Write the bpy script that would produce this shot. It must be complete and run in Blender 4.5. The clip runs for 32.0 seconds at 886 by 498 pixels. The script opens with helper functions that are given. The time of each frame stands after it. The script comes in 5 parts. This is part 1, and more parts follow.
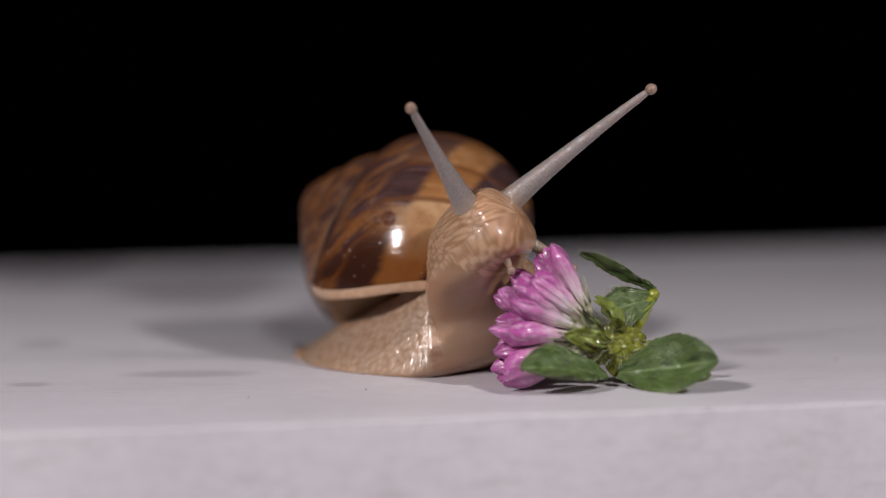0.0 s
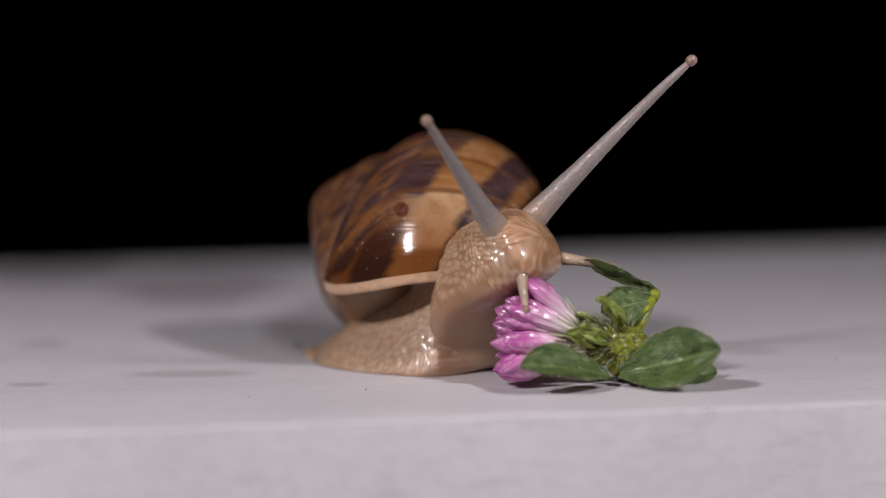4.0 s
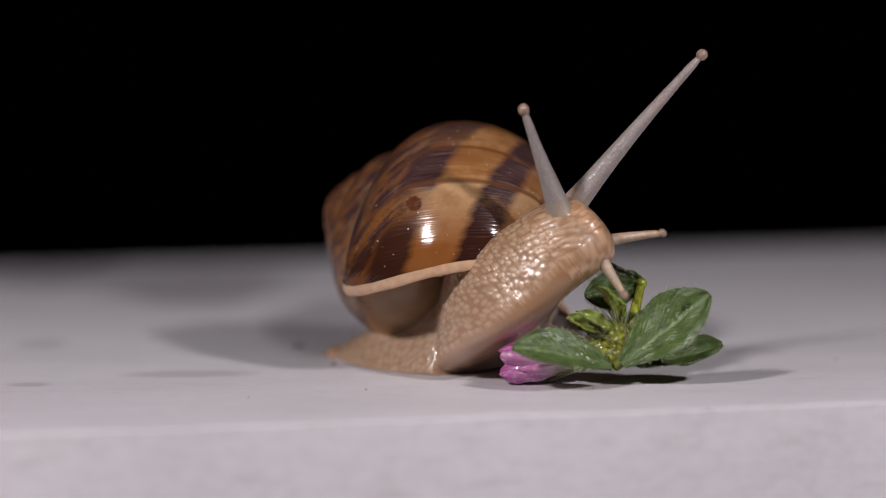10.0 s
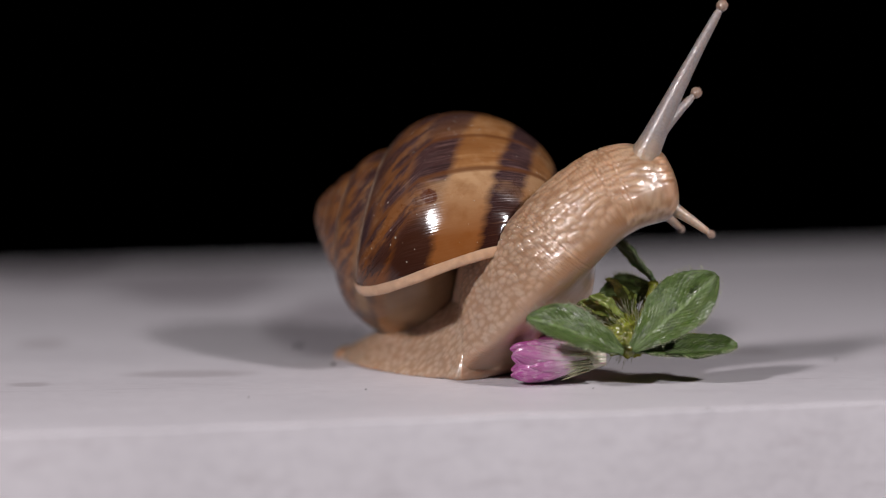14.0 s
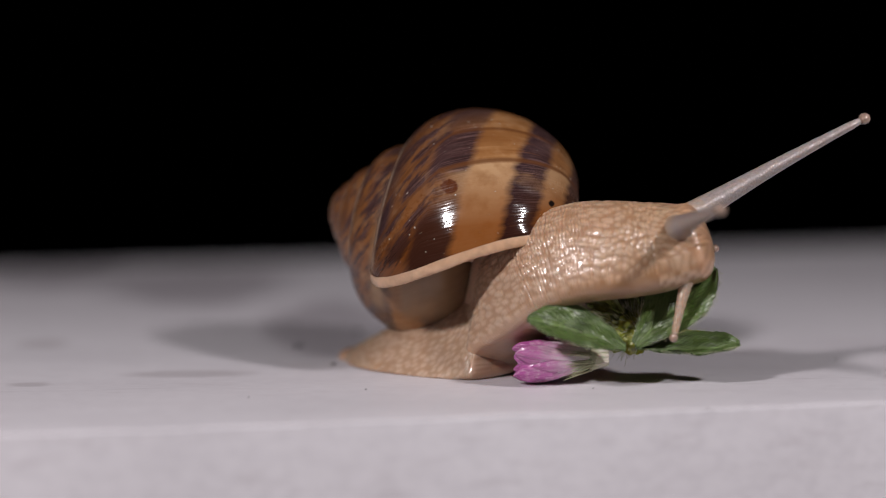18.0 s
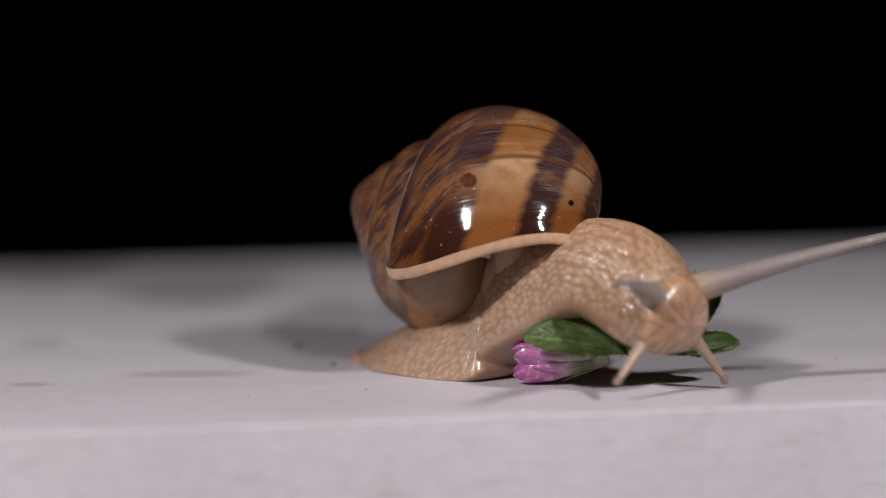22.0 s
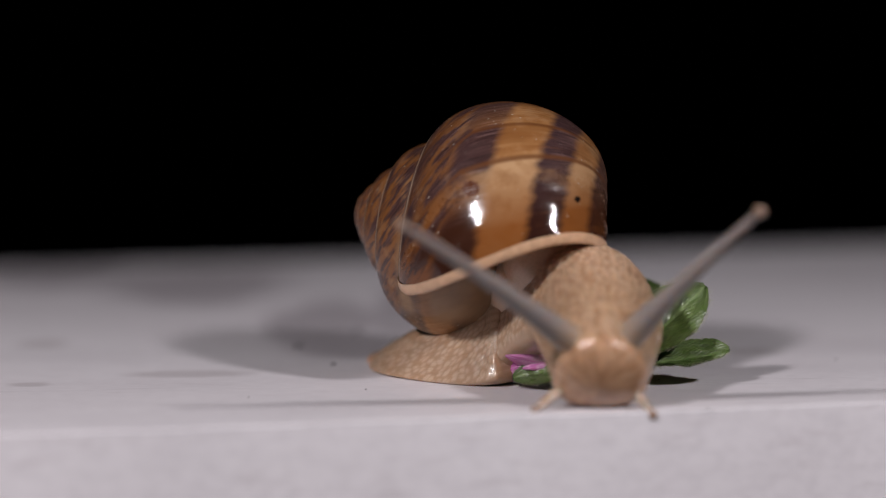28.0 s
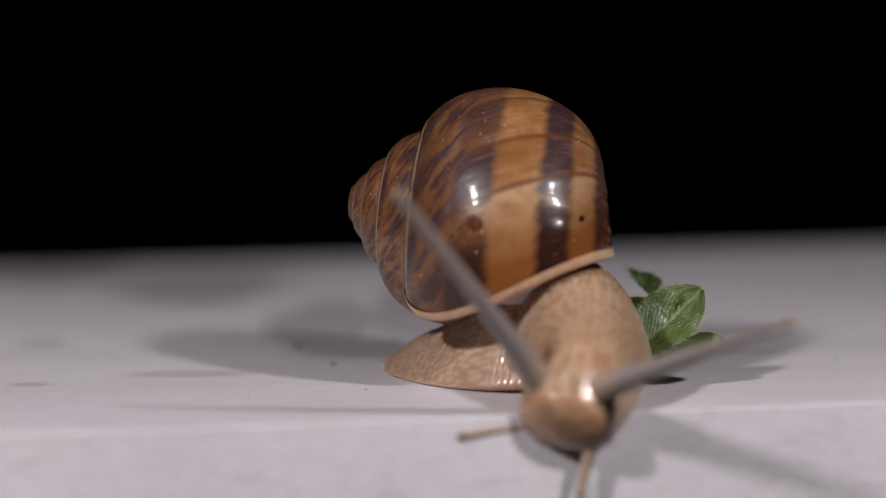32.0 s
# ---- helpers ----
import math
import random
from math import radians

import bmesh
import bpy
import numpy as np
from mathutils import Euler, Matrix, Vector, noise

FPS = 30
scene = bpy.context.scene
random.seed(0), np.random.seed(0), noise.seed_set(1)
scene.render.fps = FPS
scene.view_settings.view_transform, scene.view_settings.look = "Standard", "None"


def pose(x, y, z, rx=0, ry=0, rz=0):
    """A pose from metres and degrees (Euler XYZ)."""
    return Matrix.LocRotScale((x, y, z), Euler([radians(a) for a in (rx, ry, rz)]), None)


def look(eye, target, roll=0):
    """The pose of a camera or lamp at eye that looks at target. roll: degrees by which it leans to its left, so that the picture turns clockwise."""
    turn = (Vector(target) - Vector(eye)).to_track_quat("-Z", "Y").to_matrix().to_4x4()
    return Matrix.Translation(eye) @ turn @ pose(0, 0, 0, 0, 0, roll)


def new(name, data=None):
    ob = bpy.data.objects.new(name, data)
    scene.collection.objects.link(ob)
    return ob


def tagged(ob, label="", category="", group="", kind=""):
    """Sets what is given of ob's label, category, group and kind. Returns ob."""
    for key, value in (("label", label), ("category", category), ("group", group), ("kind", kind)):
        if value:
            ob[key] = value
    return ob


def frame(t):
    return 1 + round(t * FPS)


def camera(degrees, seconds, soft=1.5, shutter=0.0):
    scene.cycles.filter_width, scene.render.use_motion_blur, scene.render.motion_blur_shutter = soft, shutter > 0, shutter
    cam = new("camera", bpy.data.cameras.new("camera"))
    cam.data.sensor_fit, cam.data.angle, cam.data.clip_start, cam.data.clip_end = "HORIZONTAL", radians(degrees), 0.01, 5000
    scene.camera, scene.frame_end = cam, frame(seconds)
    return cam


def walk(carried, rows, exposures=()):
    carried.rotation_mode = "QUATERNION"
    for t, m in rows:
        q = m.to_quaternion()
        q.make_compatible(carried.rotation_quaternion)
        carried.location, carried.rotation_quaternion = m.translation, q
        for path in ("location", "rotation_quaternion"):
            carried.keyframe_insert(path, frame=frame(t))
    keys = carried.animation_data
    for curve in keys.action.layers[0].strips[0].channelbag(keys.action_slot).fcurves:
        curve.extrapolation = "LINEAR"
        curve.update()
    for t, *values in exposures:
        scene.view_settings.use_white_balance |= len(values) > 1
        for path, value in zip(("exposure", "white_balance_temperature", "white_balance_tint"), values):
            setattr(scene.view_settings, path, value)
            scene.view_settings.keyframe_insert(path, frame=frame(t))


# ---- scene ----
cam = camera(20, 32.0, soft=1.1)
EYE = Vector((0.0, -0.45, 0.0635))
VIEW = EYE + Vector((0.0, math.cos(radians(5.115)), -math.sin(radians(5.115))))
walk(cam, [(0, look(EYE, VIEW, -0.6)), (32, look(EYE, VIEW, -0.6))])
# a macro lens, open enough to blur what lies far behind
cam.data.dof.use_dof = True
cam.data.dof.focus_distance = 0.445
cam.data.dof.aperture_fstop = 5.6

# ---- light ----
world = bpy.data.worlds.new("dark_room")
world.use_nodes = True
world.node_tree.nodes["Background"].inputs[0].default_value = (0.5, 0.5, 0.55, 1)
world.node_tree.nodes["Background"].inputs[1].default_value = 0.0
scene.world = world


def lamp(name, eye, target, size_x, size_y, watts, colour):
    data = bpy.data.lights.new(name, "AREA")
    data.shape, data.size, data.size_y = "RECTANGLE", size_x, size_y
    data.energy, data.color = watts, colour
    ob = new(name, data)
    ob.matrix_world = look(eye, target)
    return ob


lamp("led_panel_west", (-0.262, -0.340, 0.315), (0.0, 0.0, 0.01), 0.036, 0.043, 1.95, (1.0, 0.95, 0.97))
lamp("led_panel_east", (0.315, -0.320, 0.305), (0.0, 0.0, 0.01), 0.030, 0.036, 1.75, (1.0, 0.95, 0.97))
scene.view_settings.exposure = 0.0


# ---- materials ----
def material(name):
    m = bpy.data.materials.new(name)
    m.use_nodes = True
    return m, m.node_tree.nodes, m.node_tree.links, m.node_tree.nodes["Principled BSDF"]


def node(nodes, kind, **inputs):
    n = nodes.new(kind)
    for key, value in inputs.items():
        n.inputs[key.replace("_", " ")].default_value = value
    return n


def ramp(nodes, links, source, stops):
    r = nodes.new("ShaderNodeValToRGB")
    while len(r.color_ramp.elements) < len(stops):
        r.color_ramp.elements.new(0.5)
    for e, (p, c) in zip(r.color_ramp.elements, stops):
        e.position, e.color = p, (*c, 1) if len(c) == 3 else (c[0], c[0], c[0], 1)
    links.new(source, r.inputs[0])
    return r.outputs[0]


def mix(nodes, links, factor, a, b, blend="MIX"):
    n = nodes.new("ShaderNodeMix")
    n.data_type, n.blend_type = "RGBA", blend
    for slot, value in ((0, factor), (6, a), (7, b)):
        if isinstance(value, (int, float)):
            n.inputs[slot].default_value = value
        elif isinstance(value, tuple):
            n.inputs[slot].default_value = (*value, 1)
        else:
            links.new(value, n.inputs[slot])
    return n.outputs[2]


def maths(nodes, links, op, a, b=0.0, clamp=False):
    n = nodes.new("ShaderNodeMath")
    n.operation, n.use_clamp = op, clamp
    for slot, value in ((0, a), (1, b)):
        if isinstance(value, (int, float)):
            n.inputs[slot].default_value = value
        else:
            links.new(value, n.inputs[slot])
    return n.outputs[0]


def bump(nodes, links, height, strength, distance, into, normal=None):
    b = nodes.new("ShaderNodeBump")
    b.inputs["Strength"].default_value, b.inputs["Distance"].default_value = strength, distance
    links.new(height, b.inputs["Height"])
    if normal is not None:
        links.new(normal, b.inputs["Normal"])
    if into is not None:
        links.new(b.outputs[0], into.inputs["Normal"])
        links.new(b.outputs[0], into.inputs["Coat Normal"])
    return b.outputs[0]


def attribute(nodes, name):
    a = nodes.new("ShaderNodeAttribute")
    a.attribute_name = name
    return a


def noise_tex(nodes, links, vector, scale, detail=4.0, rough=0.55):
    n = node(nodes, "ShaderNodeTexNoise", Scale=scale, Detail=detail, Roughness=rough)
    if vector is not None:
        links.new(vector, n.inputs["Vector"])
    return n.outputs[0]


def scaled(nodes, links, vector, by):
    m = nodes.new("ShaderNodeMapping")
    m.inputs["Scale"].default_value = by
    links.new(vector, m.inputs["Vector"])
    return m.outputs[0]


def stone_material():
    m, n, l, b = material("white_stone")
    g = n.new("ShaderNodeNewGeometry").outputs["Position"]
    streak = noise_tex(n, l, scaled(n, l, g, (14, 40, 14)), 1.0, 6.0, 0.6)
    grain = noise_tex(n, l, scaled(n, l, g, (300, 900, 500)), 1.0, 5.0, 0.65)
    cloud = noise_tex(n, l, g, 9.0, 3.0)
    base = ramp(n, l, streak, [(0.30, (0.56, 0.52, 0.545)), (0.52, (0.66, 0.615, 0.64)), (0.75, (0.71, 0.665, 0.69))])
    base = mix(n, l, 0.35, base, ramp(n, l, cloud, [(0.35, (0.60, 0.545, 0.57)), (0.7, (0.70, 0.66, 0.685))]))
    base = mix(n, l, 1.0, base, (0.975, 1.0, 1.012), "MULTIPLY")
    base = mix(n, l, 0.16, base, ramp(n, l, grain, [(0.35, (0.42, 0.38, 0.40)), (0.6, (0.75, 0.70, 0.73))]))

    scratch = noise_tex(n, l, scaled(n, l, g, (60, 520, 520)), 1.0, 3.0, 0.6)
    base = mix(n, l, ramp(n, l, scratch, [(0.56, (0.0,)), (0.70, (0.35,))]), base, (0.46, 0.42, 0.44))

    # a water film with ragged outlines, small dried stains and the clover's painted shadow: (x, y, half width, half
    # depth)
    sep = n.new("ShaderNodeSeparateXYZ")
    l.new(g, sep.inputs[0])
    edge = noise_tex(n, l, scaled(n, l, g, (38, 22, 38)), 1.0, 6.0, 0.62)

    def spot(x, y, rx, ry, rag, inner, outer):
        dx = maths(n, l, "MULTIPLY", maths(n, l, "SUBTRACT", sep.outputs[0], x), 1 / rx)
        dy = maths(n, l, "MULTIPLY", maths(n, l, "SUBTRACT", sep.outputs[1], y), 1 / ry)
        d = maths(n, l, "SQRT", maths(n, l, "ADD", maths(n, l, "MULTIPLY", dx, dx), maths(n, l, "MULTIPLY", dy, dy)))
        d = maths(n, l, "ADD", d, maths(n, l, "MULTIPLY", maths(n, l, "SUBTRACT", edge, 0.5), rag))
        r = n.new("ShaderNodeMapRange")
        r.inputs["From Min"].default_value, r.inputs["From Max"].default_value = outer, inner
        l.new(d, r.inputs[0])
        return r.outputs[0]

    film = None
    for s in WET_SPOTS:
        f = spot(*s, 1.7, 0.68, 1.08)
        film = f if film is None else maths(n, l, "MAXIMUM", film, f)
    stain_shadow = None
    for s in STAIN_SHADOW_SPOTS:
        f = spot(*s, 0.9, 0.6, 1.1)
        stain_shadow = f if stain_shadow is None else maths(n, l, "MAXIMUM", stain_shadow, f)
    wet = mix(n, l, 1.0, base, (0.75, 0.73, 0.74), "MULTIPLY")
    base = mix(n, l, film, base, wet)
    base = mix(n, l, maths(n, l, "MULTIPLY", stain_shadow, 0.45), base, (0.33, 0.29, 0.30))
    l.new(base, b.inputs["Base Color"])
    rough = ramp(n, l, film, [(0.0, (0.48,)), (1.0, (0.30,))])
    l.new(rough, b.inputs["Roughness"])
    b.inputs["Specular IOR Level"].default_value = 0.35
    fine = bump(n, l, grain, 0.25, 0.0002, None)
    bump(n, l, streak, 0.3, 0.0006, b, fine)
    return m


def wet_flesh(b, sss=0.4):
    b.inputs["Roughness"].default_value = 0.38
    b.inputs["Specular IOR Level"].default_value = 0.45
    b.inputs["Coat Weight"].default_value, b.inputs["Coat Roughness"].default_value = 0.5, 0.13
    b.inputs["Subsurface Weight"].default_value = sss
    b.inputs["Subsurface Radius"].default_value = (1.0, 0.62, 0.42)
    b.inputs["Subsurface Scale"].default_value = 0.0016


def skin_material(name):
    """Wet snail skin: pale raised tubercles with browner grooves between them. The attribute "skin" holds the way along the
    body, the way round it from the middle of the back, and the height over the sole's margin (0 to 1); "knob" the tubercles."""
    m, n, l, b = material(name)
    a, knob = attribute(n, "skin").outputs["Vector"], attribute(n, "knob").outputs["Fac"]
    sep = n.new("ShaderNodeSeparateXYZ")
    l.new(a, sep.inputs[0])
    front = n.new("ShaderNodeMapRange")
    front.inputs["From Min"].default_value, front.inputs["From Max"].default_value = 0.050, 0.066
    l.new(sep.outputs[0], front.inputs[0])
    fine, broad = noise_tex(n, l, a, 2400.0, 4.0, 0.6), noise_tex(n, l, a, 130.0, 3.0)
    back = ramp(n, l, sep.outputs[2], [(0.50, (0.0,)), (0.95, (1.0,))])
    brown = maths(n, l, "MAXIMUM", front.outputs[0], maths(n, l, "MULTIPLY", back, 0.5))
    top = mix(n, l, brown, (0.60, 0.400, 0.287), (0.57, 0.340, 0.205))
    groove = mix(n, l, brown, (0.435, 0.250, 0.153), (0.335, 0.165, 0.080))
    col = mix(n, l, ramp(n, l, knob, [(0.05, (0.0,)), (0.75, (1.0,))]), groove, top)
    col = mix(n, l, ramp(n, l, broad, [(0.42, (0.0,)), (0.64, (0.4,))]), col, (0.50, 0.320, 0.225))
    col = mix(n, l, ramp(n, l, fine, [(0.40, (0.2,)), (0.60, (0.0,))]), col, (0.30, 0.18, 0.11))
    l.new(col, b.inputs["Base Color"])
    wet_flesh(b, 0.5)
    l.new(ramp(n, l, noise_tex(n, l, a, 75.0, 2.0), [(0.36, (0.3,)), (0.55, (1.0,))]), b.inputs["Coat Weight"])
    return m


def stalk_material(name, light, dark, root):
    """Smooth, faintly grained skin of the tentacles, tan where they leave the head."""
    m, n, l, b = material(name)
    a = attribute(n, "skin").outputs["Vector"]
    fine, dots = noise_tex(n, l, a, 2600.0, 3.0), n.new("ShaderNodeTexVoronoi")
    dots.inputs["Scale"].default_value = 2300.0
    l.new(a, dots.inputs["Vector"])
    grain = ramp(n, l, dots.outputs["Distance"], [(0.1, (1.0,)), (0.6, (0.0,))])
    col = mix(n, l, 0.4, ramp(n, l, fine, [(0.35, dark), (0.65, light)]), ramp(n, l, grain, [(0.1, dark), (0.8, light)]))
    col = mix(n, l, ramp(n, l, attribute(n, "along").outputs["Fac"], [(0.02, (0.0,)), (0.22, (1.0,))]), root, col)
    l.new(col, b.inputs["Base Color"])
    bump(n, l, grain, 0.5, 0.00008, b)
    wet_flesh(b, 0.8)
    return m


def shell_material():
    m, n, l, b = material("banded_shell")
    turn, phi = attribute(n, "turn").outputs["Fac"], attribute(n, "phi").outputs["Fac"]
    # growth lines lie along the old lips, slanting towards the suture
    late = maths(n, l, "MAXIMUM", maths(n, l, "SUBTRACT", phi, 0.4), 0.0)
    turn = maths(n, l, "SUBTRACT", turn, maths(n, l, "ADD", maths(n, l, "MULTIPLY", phi, 0.055), maths(n, l, "MULTIPLY", late, 0.09)))
    vec = n.new("ShaderNodeCombineXYZ")
    l.new(turn, vec.inputs[0])
    l.new(phi, vec.inputs[1])
    # growth streaks run across the whorl, so they change fast along the turn and slowly round it
    streak = noise_tex(n, l, scaled(n, l, vec.outputs[0], (160, 1.3, 1)), 1.0, 5.0, 0.6)
    fine = noise_tex(n, l, scaled(n, l, vec.outputs[0], (800, 2.4, 1)), 1.0, 4.0, 0.6)
    patch = noise_tex(n, l, scaled(n, l, vec.outputs[0], (15, 0.9, 1)), 1.0, 3.0, 0.5)
    ragged = noise_tex(n, l, scaled(n, l, vec.outputs[0], (70, 2.0, 1)), 1.0, 4.0, 0.6)
    lat = maths(n, l, "ADD", phi, maths(n, l, "MULTIPLY", maths(n, l, "SUBTRACT", ragged, 0.5), 0.17))
    # spiral bands by the angle round the whorl, -90 to 90 degrees mapped to 0 to 1
    pos = maths(n, l, "ADD", maths(n, l, "MULTIPLY", lat, 1 / math.pi), 0.5)
    at = lambda deg: 0.5 + deg / 180
    dark = ramp(n, l, pos, [(at(-86), (0.8,)), (at(-63), (0.9,)), (at(-57), (0.12,)), (at(-43), (0.15,)), (at(-38), (0.95,)), (at(-23), (1.0,)), (at(-18), (0.0,)), (at(3), (0.0,)), (at(8), (0.95,)), (at(27), (0.95,)), (at(33), (0.30,)), (at(50), (0.30,)), (at(57), (1.0,)), (at(74), (0.9,)), (at(77), (0.0,))])
    # after each rest in growth the bands set in dark and fade out again
    span = maths(n, l, "ADD", maths(n, l, "MULTIPLY", maths(n, l, "ADD", turn, maths(n, l, "MULTIPLY", maths(n, l, "SUBTRACT", patch, 0.5), 0.05)), 1 / 0.7), 1.0)
    on = lambda turns: 1.0 + turns / 0.7
    period = ramp(n, l, span, [(on(-0.62), (1.0,)), (on(-0.56), (0.8,)), (on(-0.475), (0.6,)), (on(-0.465), (1.0,)), (on(-0.40), (0.8,)), (on(-0.353), (0.55,)), (on(-0.345), (1.0,)), (on(-0.30), (0.8,)), (on(-0.258), (0.5,)), (on(-0.252), (1.0,)), (on(-0.21), (0.8,)), (on(-0.18), (0.5,)), (on(-0.174), (1.0,)), (on(-0.118), (1.0,)), (on(-0.110), (0.35,)), (on(-0.085), (0.30,)), (on(-0.060), (0.95,)), (on(-0.02), (1.0,))])
    inner = ramp(n, l, pos, [(at(-15), (0.0,)), (at(0), (1.0,))])
    gate = mix(n, l, inner, ramp(n, l, patch, [(0.28, (0.55,)), (0.40, (1.0,))]), period)
    # the old whorls of the spire are streaked more than banded
    old = n.new("ShaderNodeMapRange")
    old.inputs["From Min"].default_value, old.inputs["From Max"].default_value = -0.75, -1.05
    l.new(turn, old.inputs[0])
    blotch = noise_tex(n, l, scaled(n, l, vec.outputs[0], (38, 2.6, 1)), 1.0, 4.0, 0.65)
    dark = maths(n, l, "MULTIPLY", dark, mix(n, l, old.outputs[0], gate, ramp(n, l, blotch, [(0.44, (0.1,)), (0.54, (1.0,))])))
    dark = maths(n, l, "MULTIPLY", dark, ramp(n, l, streak, [(0.24, (0.55,)), (0.40, (1.0,))]))
    # diagonal smears between the bands towards the spire
    smear = maths(n, l, "MULTIPLY", ramp(n, l, blotch, [(0.44, (0.0,)), (0.56, (0.92,))]), ramp(n, l, pos, [(at(5), (0.0,)), (at(26), (1.0,)), (at(74), (1.0,)), (at(77), (0.0,))]))
    dark = maths(n, l, "MAXIMUM", dark, smear)
    horn = ramp(n, l, streak, [(0.30, (0.225, 0.090, 0.028)), (0.50, (0.300, 0.138, 0.050)), (0.72, (0.37, 0.190, 0.080))])
    horn = mix(n, l, ramp(n, l, patch, [(0.42, (0.0,)), (0.66, (0.65,))]), horn, (0.165, 0.056, 0.014))
    horn = mix(n, l, ramp(n, l, pos, [(at(8), (0.0,)), (at(40), (0.80,))]), horn, (0.165, 0.056, 0.014))
    fresh = n.new("ShaderNodeMapRange")
    fresh.inputs["From Min"].default_value, fresh.inputs["From Max"].default_value = -0.125, -0.115
    l.new(turn, fresh.inputs[0])
    horn = mix(n, l, maths(n, l, "MULTIPLY", fresh.outputs[0], ramp(n, l, pos, [(at(-60), (0.5,)), (at(-10), (0.85,)), (at(8), (0.7,)), (at(20), (0.0,))])), horn, (0.45, 0.275, 0.145))
    cloud = noise_tex(n, l, attribute(n, "rest").outputs["Vector"], 260.0, 3.0)
    horn = mix(n, l, ramp(n, l, cloud, [(0.30, (0.55,)), (0.54, (0.0,))]), horn, (0.185, 0.075, 0.022))
    horn = mix(n, l, ramp(n, l, cloud, [(0.50, (0.0,)), (0.74, (0.35,))]), horn, (0.42, 0.27, 0.15))
    # the palest stop puts the growth lines' glints into the band colour
    brown = ramp(n, l, fine, [(0.32, (0.012, 0.006, 0.009)), (0.50, (0.036, 0.016, 0.018)), (0.66, (0.14, 0.082, 0.080))])
    col = mix(n, l, dark, horn, brown)
    seam = ramp(n, l, maths(n, l, "ADD", maths(n, l, "MULTIPLY", phi, 1 / math.pi), 0.5), [(at(66.0), (0.0,)), (at(68.0), (0.75,)), (at(69.5), (0.75,)), (at(71.5), (0.0,))])
    col = mix(n, l, seam, col, (0.46, 0.36, 0.27))

    # brown growth rests, and the wet red-brown last stretch behind the lip
    def line(centre, half):
        d = maths(n, l, "ABSOLUTE", maths(n, l, "SUBTRACT", turn, centre))
        r = n.new("ShaderNodeMapRange")
        r.inputs["From Min"].default_value, r.inputs["From Max"].default_value = half, half * 0.3
        l.new(d, r.inputs[0])
        return r.outputs[0]

    for centre, half, power in ((-0.120, 0.005, 0.8), (-0.177, 0.005, 0.75), (-0.255, 0.006, 0.7), (-0.35, 0.006, 0.6), (-0.47, 0.007, 0.6), (-0.62, 0.007, 0.6)):
        col = mix(n, l, maths(n, l, "MULTIPLY", line(centre, half), power), col, (0.11, 0.038, 0.012))
    last = n.new("ShaderNodeMapRange")
    last.inputs["From Min"].default_value, last.inputs["From Max"].default_value = -0.115, -0.045
    l.new(maths(n, l, "ADD", turn, maths(n, l, "MULTIPLY", maths(n, l, "SUBTRACT", patch, 0.5), 0.05)), last.inputs[0])
    col = mix(n, l, maths(n, l, "MULTIPLY", last.outputs[0], 0.9), col, mix(n, l, dark, (0.185, 0.056, 0.010), (0.026, 0.009, 0.006)))
    place = attribute(n, "rest").outputs["Vector"]
    dust = noise_tex(n, l, place, 900.0, 2.0)
    speck = n.new("ShaderNodeTexVoronoi")
    speck.inputs["Scale"].default_value = 1300.0
    l.new(place, speck.inputs["Vector"])
    odd = n.new("ShaderNodeSeparateXYZ")
    l.new(speck.outputs["Color"], odd.inputs[0])
    size = maths(n, l, "MULTIPLY", maths(n, l, "POWER", odd.outputs[0], 9.0), 0.24)
    crumbs = maths(n, l, "MULTIPLY", maths(n, l, "LESS_THAN", speck.outputs["Distance"], size), ramp(n, l, noise_tex(n, l, place, 170.0, 2.0), [(0.41, (0.15,)), (0.56, (0.9,))]))
    col = mix(n, l, crumbs, col, (0.55, 0.50, 0.44))
    # the wall of the mouth wears a smooth tan glaze over the older whorl
    glaze = ramp(n, l, maths(n, l, "ADD", attribute(n, "turn").outputs["Fac"], 1.3), [(0.24, (0.0,)), (0.29, (1.0,)), (0.42, (1.0,)), (0.46, (0.0,))])
    # thinned near 4 degrees: the mouth's dark hollow is put into the colour
    glaze = maths(n, l, "MULTIPLY", glaze, ramp(n, l, maths(n, l, "ADD", maths(n, l, "MULTIPLY", phi, 1 / math.pi), 0.5), [(at(-8), (0.92,)), (at(-1), (0.30,)), (at(9), (0.25,)), (at(15), (0.80,)), (at(22), (0.75,)), (at(30), (0.0,))]))
    col = mix(n, l, glaze, col, ramp(n, l, patch, [(0.35, (0.19, 0.105, 0.052)), (0.65, (0.29, 0.180, 0.100))]))
    # one small dark spot
    ex = maths(n, l, "MULTIPLY", maths(n, l, "ADD", attribute(n, "turn").outputs["Fac"], 0.108), 9.0)
    ey = maths(n, l, "ADD", phi, 0.855)
    er = maths(n, l, "ADD", maths(n, l, "SQRT", maths(n, l, "ADD", maths(n, l, "MULTIPLY", ex, ex), maths(n, l, "MULTIPLY", ey, ey))), maths(n, l, "MULTIPLY", dust, 0.03))
    col = mix(n, l, ramp(n, l, er, [(0.045, (1.0,)), (0.062, (0.0,))]), col, (0.010, 0.006, 0.005))
    # a drop of water, soaked in as a dark oval
    dx = maths(n, l, "MULTIPLY", maths(n, l, "ADD", attribute(n, "turn").outputs["Fac"], 0.082), 11.0)
    dy = maths(n, l, "SUBTRACT", phi, 0.235)
    dr = maths(n, l, "ADD", maths(n, l, "SQRT", maths(n, l, "ADD", maths(n, l, "MULTIPLY", dx, dx), maths(n, l, "MULTIPLY", dy, dy))), maths(n, l, "MULTIPLY", dust, 0.05))
